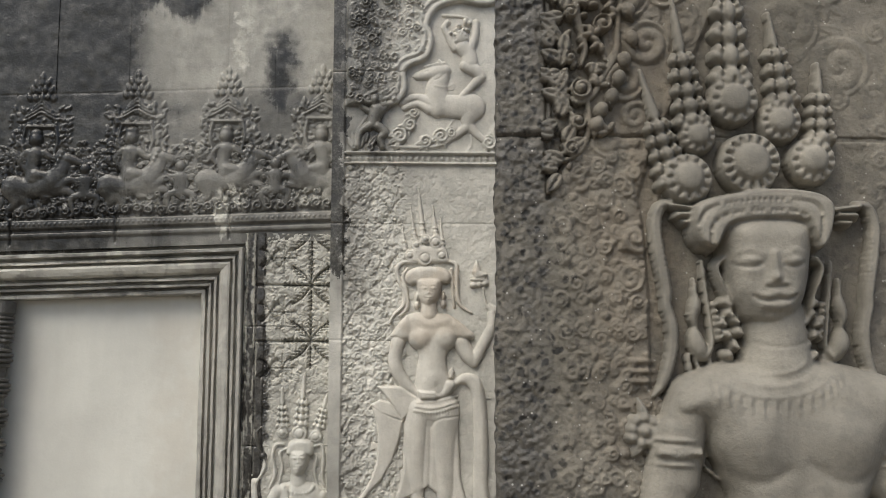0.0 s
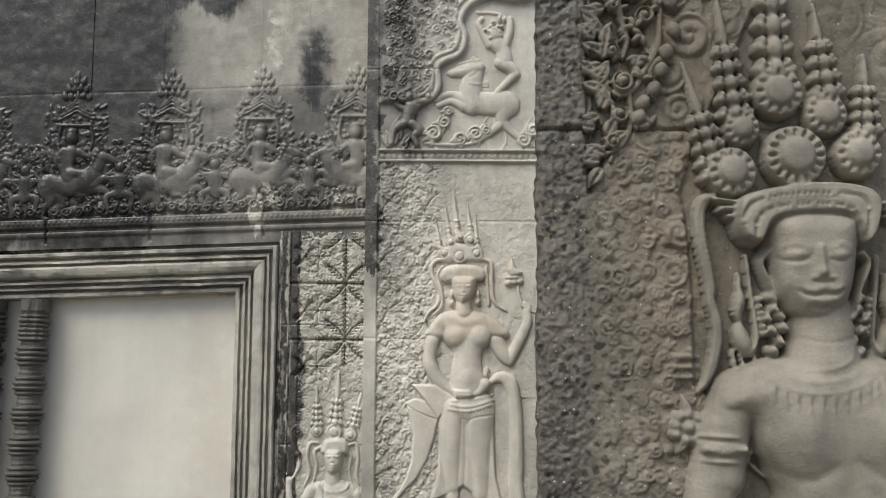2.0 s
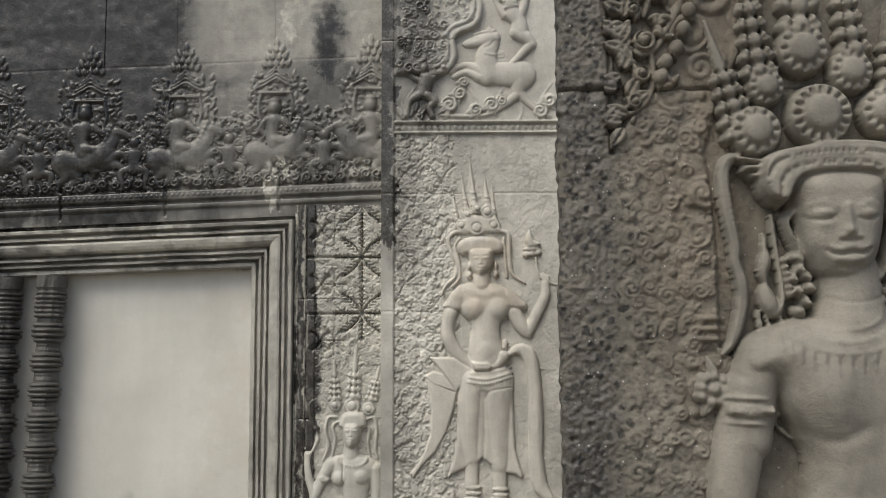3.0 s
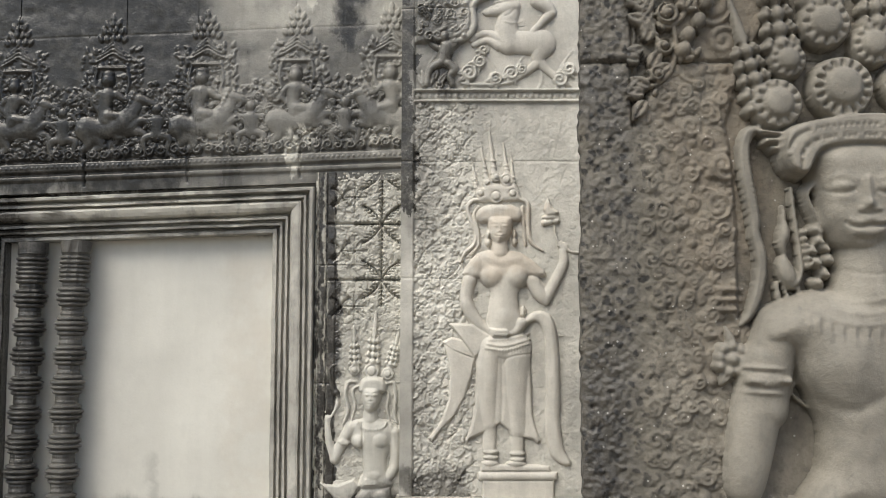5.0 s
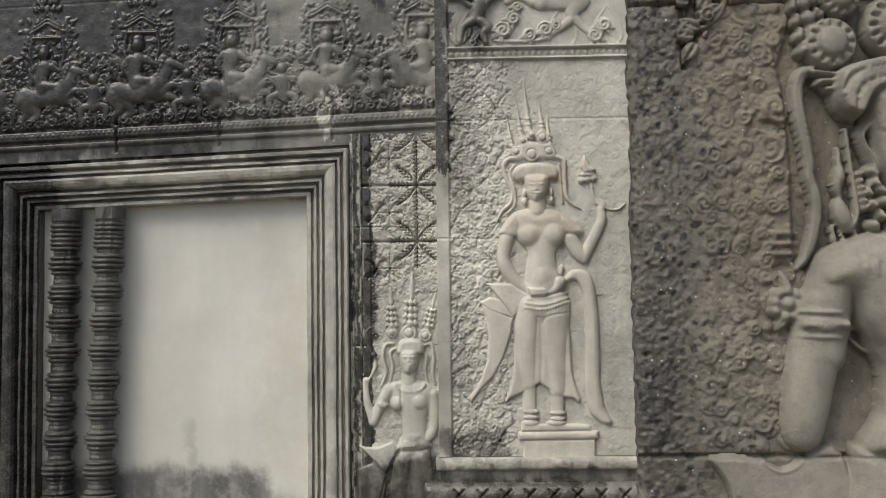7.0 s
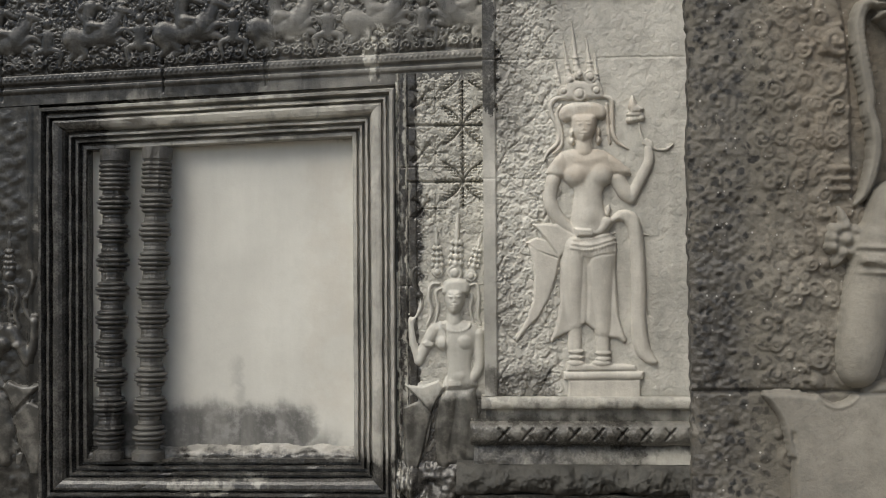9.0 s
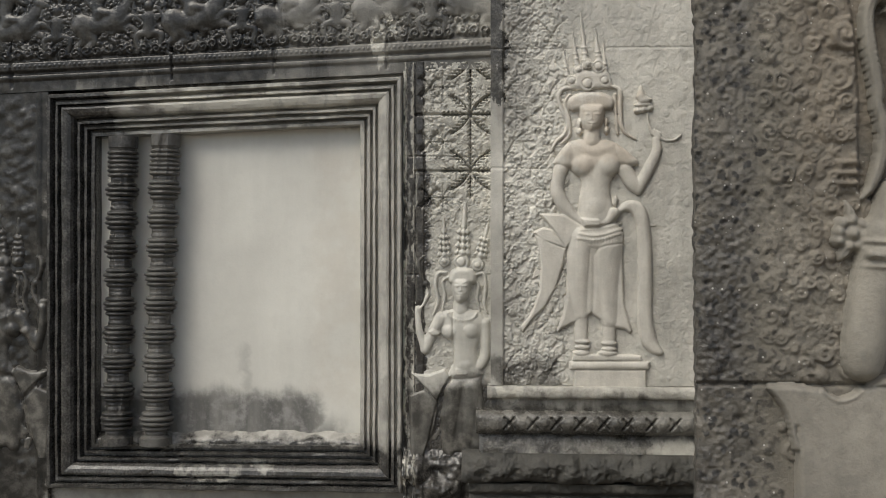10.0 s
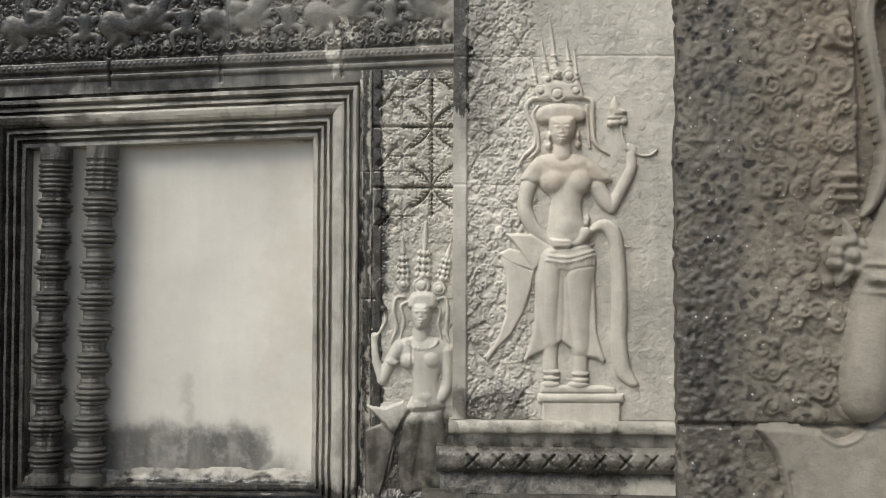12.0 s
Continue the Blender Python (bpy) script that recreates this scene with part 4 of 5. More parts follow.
# band between the panels
pc.slab([(0.392, 2.872), (1.5, 2.872), (1.5, 2.882), (0.392, 2.882)], 0.014, 0.004)
pc.slab([(0.392, 2.912), (1.5, 2.912), (1.5, 2.925), (0.392, 2.925)], 0.016, 0.005)
for i in range(45):
    pc.rosette(0.405 + i * 0.024, 2.897, 0.0105, 0.008, 6)
# horseman panel: foliage mass with a lobed edge
P = [(0.392, 3.10), (0.50, 3.10), (0.585, 3.125), (0.615, 3.17), (0.612, 3.24), (0.64, 3.27), (0.70, 3.30), (0.715, 3.37), (0.70, 3.43), (0.74, 3.50), (0.83, 3.53), (0.95, 3.52), (1.1, 3.60), (1.5, 3.62), (1.5, 4.1), (0.392, 4.1)]
pc.slab(P, 0.022, 0.018, soft=False)
pc.level = 0.012
for size, deep in ((0.044, 0.024), (0.034, 0.020), (0.022, 0.014)):
    scrollwork(pc, 0.40, 0.60, 3.11, 3.75, size, deep, rng, 1.0)
    scrollwork(pc, 0.58, 0.70, 3.31, 3.75, size, deep, rng, 1.0)
    scrollwork(pc, 0.70, 1.30, 3.56, 3.75, size, deep, rng, 1.0)
pc.level = 0.0
rim = [(0.50, 3.095), (0.585, 3.12), (0.617, 3.17), (0.612, 3.24), (0.64, 3.272), (0.70, 3.30), (0.718, 3.37), (0.70, 3.43), (0.74, 3.50), (0.83, 3.53), (0.95, 3.52), (1.1, 3.60)]
pc.limb([(x, z, 0.012) for x, z in rim], h=1.0, base=0.014)
pc.limb([(x - 0.022, z + 0.016, 0.008) for x, z in rim], h=1.0, base=0.02)
# scroll sprays under the horse
for x, z, r, w in ((0.60, 2.985, 0.032, 1), (0.64, 3.03, 0.026, -1), (0.655, 3.075, 0.02, 1), (0.70, 2.965, 0.026, -1), (0.76, 2.985, 0.03, 1), (0.80, 3.0, 0.022, -1), (0.945, 2.96, 0.03, 1), (0.98, 3.0, 0.026, -1)):
    pc.spiral(x, z, r, 0.014, 1.7, x * 40, w)
    for k in range(3):
        pc.leaf(x, z, r * 1.7, r * 0.7, 60 + k * 40 + x * 200, 0.012)
pc.limb([(0.57, 2.945, 0.006), (0.66, 2.94, 0.007), (0.76, 2.95, 0.007), (0.83, 3.0, 0.007), (0.835, 3.04, 0.004)], h=1.2)
flames(pc, 0.45, 2.94, 0.09, 0.05, 0.012, rng)
pc.rough(0.0016, (0.25, 0.06, 0.022))
pc.cut([(0.34, 2.644), (0.50, 2.642), (0.9, 2.645), (1.4, 2.64)], 0.0025, 0.003)
pc.cut([(0.34, 3.235), (0.62, 3.235)], 0.0025, 0.004)
pc.cut([(0.34, 2.20), (0.6, 2.198)], 0.0025, 0.003)
for x0, x1, z0, z1 in ((0, 3, 1.3, 2.195), (0, 3, 2.195, 2.645), (0, 3, 2.645, 3.235), (0, 3, 3.235, 4.2)):
    pc.piece("carved_block", -0.10, stone_pilaster, pil, (x0, x1, z0, z1), back=0.05)

def rider():
    """A rider with a raised weapon on a rearing horse, in low relief."""
    c = Carving(0.58, 1.09, 2.93, 3.60, 0.0030, 61)
    L, D = c.limb, c.dome
    L([(0.878, 3.099, 0.0530), (0.813, 3.102, 0.0445), (0.758, 3.106, 0.0466)], h=0.55)
    L([(0.750, 3.102, 0.0445), (0.741, 3.160, 0.0403), (0.758, 3.227, 0.0339), (0.766, 3.245, 0.0276)], h=0.7)
    L([(0.771, 3.245, 0.0254), (0.725, 3.235, 0.0254), (0.688, 3.226, 0.0191), (0.664, 3.221, 0.0127)], h=1.0)
    L([(0.762, 3.267, 0.0085), (0.753, 3.281, 0.0064)], h=1.5, base=0.008)
    L([(0.723, 3.115, 0.0233), (0.675, 3.137, 0.0148), (0.636, 3.132, 0.0127), (0.608, 3.114, 0.0106)], h=1.1)
    L([(0.715, 3.093, 0.0212), (0.667, 3.112, 0.0127), (0.619, 3.094, 0.0106)], h=1.1)
    L([(0.871, 3.072, 0.0339), (0.863, 3.036, 0.0233), (0.893, 3.001, 0.0148), (0.906, 2.988, 0.0106)], h=0.8)
    L([(0.858, 3.023, 0.0191), (0.815, 2.987, 0.0127), (0.776, 2.967, 0.0106)], h=1.0)
    L([(0.902, 2.992, 0.0127), (0.936, 2.962, 0.0148)], h=1.0)
    c.cut([(0.734, 3.182), (0.769, 3.176), (0.801, 3.187)], 0.0034, -0.004)
    c.cut([(0.773, 3.231), (0.758, 3.213), (0.736, 3.204)], 0.0030, 0.004)
    c.cut([(0.697, 3.237), (0.708, 3.240)], 0.0042, 0.005)
    # rider
    L([(0.871, 3.277, 0.0318), (0.865, 3.313, 0.0297), (0.845, 3.340, 0.0339)], h=1.0)
    L([(0.858, 3.264, 0.0254), (0.893, 3.246, 0.0254), (0.913, 3.224, 0.0191)], h=1.2)
    L([(0.913, 3.219, 0.0191), (0.880, 3.183, 0.0148), (0.849, 3.152, 0.0127)], h=1.3)
    L([(0.841, 3.145, 0.0106), (0.878, 3.132, 0.0085)], h=1.3)
    L([(0.814, 3.335, 0.0170), (0.788, 3.380, 0.0127), (0.772, 3.418, 0.0106), (0.785, 3.439, 0.0106)], h=1.4)
    L([(0.871, 3.331, 0.0191), (0.889, 3.381, 0.0170), (0.895, 3.440, 0.0127)], h=1.4)
    L([(0.766, 3.466, 0.0055), (0.818, 3.464, 0.0055), (0.858, 3.458, 0.0051), (0.880, 3.445, 0.0042)], h=1.8)
    L([(0.771, 3.272, 0.0085), (0.731, 3.267, 0.0064), (0.697, 3.258, 0.0051)], h=1.6, base=0.006)
    D(0.836, 3.376, 0.0318, 0.0318, 0.040)
    hx, hz = 0.832, 3.390
    for k in range(16):
        q = 0.008 + 0.026 * (k % 3) / 2
        D(hx + q * math.cos(k * 0.85), hz + q * math.sin(k * 0.85), 0.009, 0.009, 0.046 - 0.3 * q)
    D(0.853, 3.440, 0.0085, 0.0148, 0.028)
    D(0.871, 3.435, 0.0085, 0.0127, 0.028)
    c.soften(1)
    c.h *= 0.62
    c.h[c.h > 0] += 0.003
    return c.piece("relief_horseman", -0.10, stone_goddess, None, back=0.01, trim=0.003)


tagged(rider(), "pale carved rider swinging a weapon on a galloping horse", "relief", "horsemen of the pilaster")
ac = Carving(0.395, 0.62, 2.93, 3.15, 0.003, 62)
ac.limb([(0.498, 3.031, 0.0234), (0.507, 3.062, 0.0276), (0.515, 3.089, 0.0298)], h=0.9)
ac.dome(0.506, 3.124, 0.0234, 0.0255, 0.034)
ac.limb([(0.485, 3.080, 0.0128), (0.454, 3.102, 0.0106), (0.436, 3.142, 0.0085)], h=1.3)
ac.limb([(0.537, 3.089, 0.0149), (0.563, 3.116, 0.0128), (0.571, 3.143, 0.0106)], h=1.3)
ac.limb([(0.481, 3.022, 0.0191), (0.455, 3.004, 0.0149), (0.443, 2.977, 0.0128), (0.439, 2.946, 0.0106)], h=1.2)
ac.limb([(0.516, 3.022, 0.0191), (0.542, 3.000, 0.0170), (0.525, 2.974, 0.0128), (0.534, 2.943, 0.0106)], h=1.2)
ac.soften(1)
ac.h[ac.h > 0] += 0.004
tagged(ac.piece("relief_bearer", -0.10, stone_pilaster, None, back=0.01, trim=0.003), "squat stained bearer carved under the foliage", "relief", "bearers of the pilaster")


def goddess():
    c = Carving(0.44, 1.09, 1.385, 2.86, 0.0027, 71)
    L, D, S = c.limb, c.dome, c.slab
    # pedestal
    S([(0.651, 1.451), (0.917, 1.452), (0.916, 1.373), (0.651, 1.372)], 0.026, 0.006)
    S([(0.635, 1.482), (0.929, 1.483), (0.927, 1.452), (0.636, 1.451)], 0.040, 0.008)
    S([(0.647, 1.511), (0.898, 1.506), (0.906, 1.483), (0.643, 1.482)], 0.028, 0.008)
    # cloth flaps and sash
    S([(0.497, 1.960), (0.537, 1.980), (0.574, 1.968), (0.622, 1.901), (0.585, 1.913), (0.537, 1.932)], 0.028, 0.007)
    S([(0.504, 1.953), (0.564, 1.922), (0.622, 1.899), (0.611, 1.838), (0.586, 1.759), (0.546, 1.686), (0.494, 1.634), (0.461, 1.588), (0.456, 1.609), (0.498, 1.672), (0.526, 1.751), (0.530, 1.838), (0.520, 1.901)], 0.024, 0.007)
    S([(0.523, 2.030), (0.612, 2.028), (0.678, 1.988), (0.686, 1.969), (0.657, 1.942), (0.622, 1.899), (0.587, 1.953), (0.554, 1.995)], 0.034, 0.007)
    for line in ([(0.525, 2.028), (0.558, 1.993), (0.591, 1.949), (0.622, 1.901)], [(0.502, 1.958), (0.537, 1.934), (0.585, 1.915), (0.620, 1.901)], [(0.622, 1.899), (0.611, 1.838), (0.586, 1.759), (0.546, 1.686), (0.494, 1.634), (0.465, 1.596)]):
        c.cut(line, 0.0034, -0.007)
    S([(0.765, 1.987), (0.790, 2.016), (0.815, 2.054), (0.852, 2.078), (0.893, 2.070), (0.919, 2.036), (0.935, 1.941), (0.941, 1.775), (0.940, 1.661), (0.954, 1.568), (0.980, 1.516), (0.956, 1.506), (0.923, 1.522), (0.897, 1.560), (0.885, 1.651), (0.888, 1.879), (0.880, 1.983), (0.862, 2.030), (0.835, 2.035), (0.810, 2.008), (0.794, 1.983)], 0.034, 0.016, soft=True)
    c.cut([(0.905, 2.041), (0.919, 1.899), (0.918, 1.692), (0.932, 1.568)], 0.0084, -0.008)
    c.cut([(0.890, 1.999), (0.898, 1.879), (0.897, 1.671), (0.909, 1.564)], 0.0042, 0.004)
    # skirt with flared hem
    S([(0.670, 1.955), (0.823, 1.979), (0.833, 1.931), (0.830, 1.869), (0.838, 1.692), (0.856, 1.626), (0.866, 1.597), (0.858, 1.584), (0.837, 1.601), (0.800, 1.607), (0.755, 1.628), (0.718, 1.659), (0.677, 1.634), (0.635, 1.615), (0.604, 1.601), (0.593, 1.584), (0.587, 1.597), (0.608, 1.651), (0.621, 1.713), (0.624, 1.817), (0.634, 1.890)], 0.030, 0.012)
    L([(0.678, 1.946, 0.0419), (0.671, 1.880, 0.0440), (0.669, 1.776, 0.0398), (0.675, 1.659, 0.0314)], h=1.35)
    L([(0.781, 1.954, 0.0461), (0.779, 1.879, 0.0482), (0.778, 1.775, 0.0419), (0.782, 1.634, 0.0335)], h=1.35)
    L([(0.677, 1.655, 0.0272), (0.676, 1.559, 0.0230)], h=1.25)
    L([(0.780, 1.638, 0.0272), (0.781, 1.551, 0.0230)], h=1.25)
    for x, z in ((0.682, 1.555), (0.682, 1.534), (0.781, 1.549), (0.781, 1.528)):
        D(x, z, 0.0293, 0.0094, 0.040, power=0.4)
    D(0.678, 1.513, 0.0335, 0.0126, 0.040)
    D(0.775, 1.512, 0.0377, 0.0126, 0.040)
    # torso
    D(0.746, 1.942, 0.0880, 0.0503, 0.058)
    S([(0.634, 2.290), (0.679, 2.305), (0.750, 2.304), (0.807, 2.291), (0.828, 2.243), (0.811, 2.195), (0.786, 2.145), (0.788, 2.087), (0.798, 2.033), (0.785, 1.979), (0.686, 1.975), (0.668, 2.025), (0.672, 2.092), (0.679, 2.146), (0.658, 2.186), (0.634, 2.224)], 0.056, 0.052, soft=True)
    D(0.732, 2.054, 0.0545, 0.0629, 0.066)
    S([(0.634, 2.297), (0.607, 2.270), (0.569, 2.216), (0.613, 2.195), (0.646, 2.199), (0.659, 2.259)], 0.052, 0.020)
    S([(0.803, 2.293), (0.844, 2.263), (0.885, 2.228), (0.889, 2.209), (0.852, 2.199), (0.819, 2.209), (0.799, 2.253)], 0.052, 0.020)
    D(0.687, 2.209, 0.0482, 0.0461, 0.080, power=0.42)
    D(0.776, 2.210, 0.0482, 0.0482, 0.080, power=0.42)
    c.cut([(0.663, 2.280), (0.721, 2.260), (0.787, 2.276)], 0.0063, -0.003)
    c.cut([(0.650, 2.267), (0.721, 2.240), (0.803, 2.266)], 0.0042, 0.003)
    sharp = c.h.copy()
    c.soften(9)
    c.h = np.where(sharp > 0.036, c.h, sharp)
    # belts and pleated hip band
    for a, b, d in (((0.674, 1.969), (0.752, 1.975), (0.825, 1.993)), ((0.670, 1.955), (0.740, 1.948), (0.827, 1.973)), ((0.665, 1.938), (0.736, 1.931), (0.831, 1.958))):
        c.cut([a, b, d], 0.0050, -0.008)
    for i in range(17):
        c.cut([(0.650 + i * 0.0105, 1.930 + 0.0012 * i), (0.649 + i * 0.0108, 1.908 + 0.0012 * i)], 0.0018, 0.005)
    c.cut([(0.729, 1.879), (0.744, 1.900), (0.781, 1.912), (0.830, 1.918)], 0.0042, 0.006)
    c.cut([(0.723, 1.888), (0.725, 1.775), (0.720, 1.667)], 0.0063, 0.006)
    # arm bent to the hip
    L([(0.602, 2.193, 0.0272), (0.590, 2.130, 0.0251), (0.604, 2.078, 0.0251), (0.641, 2.028, 0.0210), (0.682, 1.998, 0.0168)], h=1.8)
    S([(0.674, 2.015), (0.742, 2.012), (0.761, 1.992), (0.744, 1.977), (0.686, 1.979)], 0.072, 0.010)
    for k in range(3):
        c.cut([(0.712, 1.996 - k * 0.008), (0.752, 1.994 - k * 0.009)], 0.0015, 0.005)
    L([(0.748, 1.992, 0.0105), (0.777, 2.004, 0.0147), (0.798, 2.033, 0.0189)], h=1.6, base=0.036)
    S([(0.794, 2.087), (0.805, 2.099), (0.815, 2.083), (0.806, 2.054), (0.794, 2.062)], 0.030, 0.006)
    # raised arm with a long-stemmed bud
    L([(0.840, 2.191, 0.0293), (0.864, 2.145, 0.0272), (0.887, 2.120, 0.0210)], h=1.6)
    L([(0.887, 2.120, 0.0210), (0.922, 2.186, 0.0210), (0.955, 2.256, 0.0189), (0.953, 2.302, 0.0147)], h=1.7)
    for k in range(4):
        L([(0.949 + k * 0.006, 2.312, 0.006), (0.938 + k * 0.009, 2.338 - abs(k - 1) * 0.005, 0.004)], h=1.6, base=0.008)
    L([(0.964, 2.312, 0.0063), (0.988, 2.299, 0.0054), (1.021, 2.301, 0.0050), (1.044, 2.321, 0.0034)], h=1.8, base=0.004)
    L([(0.937, 2.323, 0.0054), (0.925, 2.368, 0.0050), (0.921, 2.397, 0.0054)], h=1.8, base=0.004)
    S([(0.897, 2.506), (0.915, 2.466), (0.940, 2.451), (0.927, 2.435), (0.890, 2.431), (0.880, 2.460)], 0.040, 0.014)
    D(0.907, 2.431, 0.0335, 0.0105, 0.034)
    for x, z in ((0.886, 2.410), (0.907, 2.414), (0.929, 2.418)):
        D(x, z, 0.0147, 0.0126, 0.030, turn=15)
    # hair ribbons
    for line in ([(0.664, 2.495, 0.0063), (0.618, 2.495, 0.0084), (0.595, 2.468, 0.0084), (0.605, 2.422, 0.0073), (0.626, 2.372, 0.0073), (0.619, 2.328, 0.0073), (0.586, 2.297, 0.0063), (0.565, 2.256, 0.0034)],
                 [(0.635, 2.470, 0.0063), (0.618, 2.439, 0.0063), (0.632, 2.384, 0.0063), (0.634, 2.322, 0.0063), (0.603, 2.289, 0.0042)],
                 [(0.796, 2.499, 0.0063), (0.821, 2.482, 0.0084), (0.822, 2.409, 0.0073), (0.832, 2.340, 0.0073), (0.878, 2.304, 0.0034)],
                 [(0.802, 2.470, 0.0063), (0.806, 2.399, 0.0063), (0.812, 2.324, 0.0042)]):
        L(line, h=2.2, base=0.008)
    # neck, head
    L([(0.717, 2.342, 0.0293), (0.717, 2.296, 0.0335)], h=1.7)
    S([(0.626, 2.435), (0.639, 2.462), (0.680, 2.478), (0.746, 2.479), (0.788, 2.466), (0.802, 2.441), (0.792, 2.416), (0.763, 2.412), (0.672, 2.409), (0.643, 2.409)], 0.046, 0.020, soft=True)
    S([(0.672, 2.430), (0.717, 2.438), (0.761, 2.431), (0.763, 2.387), (0.750, 2.350), (0.721, 2.327), (0.700, 2.329), (0.680, 2.355), (0.672, 2.388)], 0.084, 0.036, soft=True)
    for x, z in ((0.673, 2.334), (0.771, 2.337)):
        D(x, z, 0.0105, 0.0168, 0.045)
    for x, z in ((0.671, 2.363), (0.771, 2.366)):
        D(x, z, 0.0073, 0.0210, 0.045)
    c.face(0.715, 2.383, 0.40, 1.5)
    # crown of discs and slender spires
    S([(0.626, 2.489), (0.800, 2.491), (0.780, 2.553), (0.660, 2.563)], 0.030, 0.02)
    for x, z, r in ((0.643, 2.522, 0.0210), (0.668, 2.563, 0.0189), (0.703, 2.584, 0.0189), (0.741, 2.573, 0.0251), (0.765, 2.522, 0.0230), (0.701, 2.511, 0.0293)):
        c.rosette(x, z, r, 0.046, 10)
    for x, z, x1, z1, r in ((0.693, 2.598, 0.675, 2.785, 0.0115), (0.662, 2.584, 0.642, 2.735, 0.0094), (0.627, 2.543, 0.608, 2.669, 0.0084), (0.743, 2.598, 0.729, 2.717, 0.0105), (0.769, 2.549, 0.758, 2.679, 0.0094)):
        c.spire(x, z, x1, z1, r, 0.030, 5, plain=True)
    c.soften(1)
    c.h *= 0.46
    c.h[c.h > 0] += 0.003
    c.rough(0.0010, (0.06, 0.02))
    return c.piece("relief_goddess", -0.10, stone_goddess, None, back=0.012, trim=0.004)


tagged(goddess(), "smooth pale stone goddess relief holding a lotus on the pilaster", "relief", "carved goddesses")

# ---- moulded base of the pilaster ----
base = thing("moulded_plinth", "moulded sandstone base with a band of crosses, mossy and black below", "base")


def course(name, x0, z0, z1, depth, shape, seed, wear=0.004, marks=False, label=""):
    c = Carving(x0, 1.36, z0, z1, 0.004, seed)
    t = np.clip((c.z - z0) / (z1 - z0), 0, 1)
    c.h += (depth * shape(t))[:, None]
    c.h *= 1 - 0.25 * np.clip(1 - (c.x[None, :] - x0) / 0.02, 0, 1) ** 2
    if marks:
        zc = (z0 + z1) / 2
        for i in range(10):
            x = 0.413 + i * 0.0865
            for s in (-1, 1):
                c.cut([(x - 0.018, zc - s * 0.020), (x + 0.018, zc + s * 0.020)], 0.0034, 0.015)
            c.dome(x + 0.043, zc, 0.018, 0.014, 0.004, base=depth)
    c.h -= depth * 0.5 * np.clip(lattice(c.h.shape, 11, c.rng) - 0.35, 0, 1) * (np.abs(2 * t - 1) ** 2)[:, None]
    c.rough(wear, (0.3, 0.07, 0.025, 0.012) if wear < 0.02 else (0.08, 0.04, 0.018, 0.009))
    return c.piece(name, -0.10, stone_black if z1 < 1.15 else stone_base, base, back=0.05, label=label)


course("top_slab", 0.330, 1.346, 1.392, 0.045, lambda t: 0.8 + 0.2 * np.sqrt(np.clip(1 - (2 * t - 1) ** 2, 0, 1)), 81)
course("recess", 0.345, 1.300, 1.346, 0.012, lambda t: 1 + 0 * t, 82, 0.002)
course("cross_band", 0.288, 1.212, 1.300, 0.055, lambda t: 0.45 + 0.55 * np.clip(1 - np.abs(2 * t - 1) ** 3, 0, 1), 83, 0.003, True, "worn moulding with a row of incised crosses")
course("neck", 0.300, 1.143, 1.212, 0.03, lambda t: 0.2 + 0.8 * (1 - t), 84)
course("black_moulding", 0.236, 1.035, 1.143, 0.095, lambda t: np.sqrt(np.clip(1 - (2 * t - 1) ** 2, 0, 1)) * 0.7 + 0.3, 85, 0.020, False, "blackened mossy roll moulding with a crumbling edge")
course("foot_slab", 0.262, 0.80, 1.035, 0.06, lambda t: 1 - 0.5 * np.exp(-((t - 0.8) / 0.05) ** 2), 86, 0.01)
course("plinth", 0.20, 0.24, 0.80, 0.10, lambda t: 1 + 0 * t, 87, 0.01)

# ---- near pier ----
pier = thing("pier", "rough brown pitted sandstone pier with worn scrollwork and open joints", "pier")
PX = 0.868
part("core", prism([(PX + 0.03, -1.53), (2.35, -1.53), (2.35, -1.0), (PX + 0.16, -1.0)], 0.2, 3.6), stone_pier, pier)
qc = Carving(PX, 2.0, 0.75, 3.25, 0.0030, 90)
rng = random.Random(33)
scrollwork(qc, 1.01, 1.30, 1.58, 2.66, 0.044, 0.013, rng, 1.0)
scrollwork(qc, 1.02, 1.30, 1.60, 2.62, 0.032, 0.010, rng, 0.9)
scrollwork(qc, 1.01, 1.12, 0.9, 1.56, 0.05, 0.012, rng, 0.9)
scrollwork(qc, 1.10, 2.25, 2.62, 3.3, 0.085, 0.010, rng, 0.9)
scrollwork(qc, 1.75, 2.25, 1.6, 2.62, 0.05, 0.012, rng, 0.9)
# ringed bands and stepped blocks beside the ribbon
for z in (2.09, 2.065, 2.04):
    qc.slab([(1.19, z), (1.265, z), (1.265, z + 0.015), (1.19, z + 0.015)], 0.016, 0.006)
qc.spiral(1.215, 2.40, 0.042, 0.016, 1.8, 1.0, 1)
qc.spiral(1.20, 2.30, 0.036, 0.014, 1.7, 3.0, -1)
# weathering eats the left side of the face
worn = np.clip((1.06 - qc.x[None, :]) / 0.10, 0, 1)
qc.h *= 1 - 0.55 * np.clip((1.12 - qc.x[None, :]) / 0.1, 0, 1)
for x, z, r, w in ((1.19, 2.80, 0.055, 1), (1.25, 2.90, 0.06, -1), (1.20, 3.02, 0.06, 1), (1.30, 3.05, 0.06, -1), (1.22, 2.71, 0.04, -1), (1.62, 2.95, 0.08, 1), (1.75, 2.85, 0.08, -1), (1.70, 3.08, 0.08, 1)):
    qc.spiral(x, z, r, 0.015, 1.7, x * 60, w)
qc.soften(1)
qc.h *= 0.85 + 0.4 * lattice(qc.h.shape, 14, qc.rng)
qc.rough(0.0022, (0.16, 0.05, 0.02))
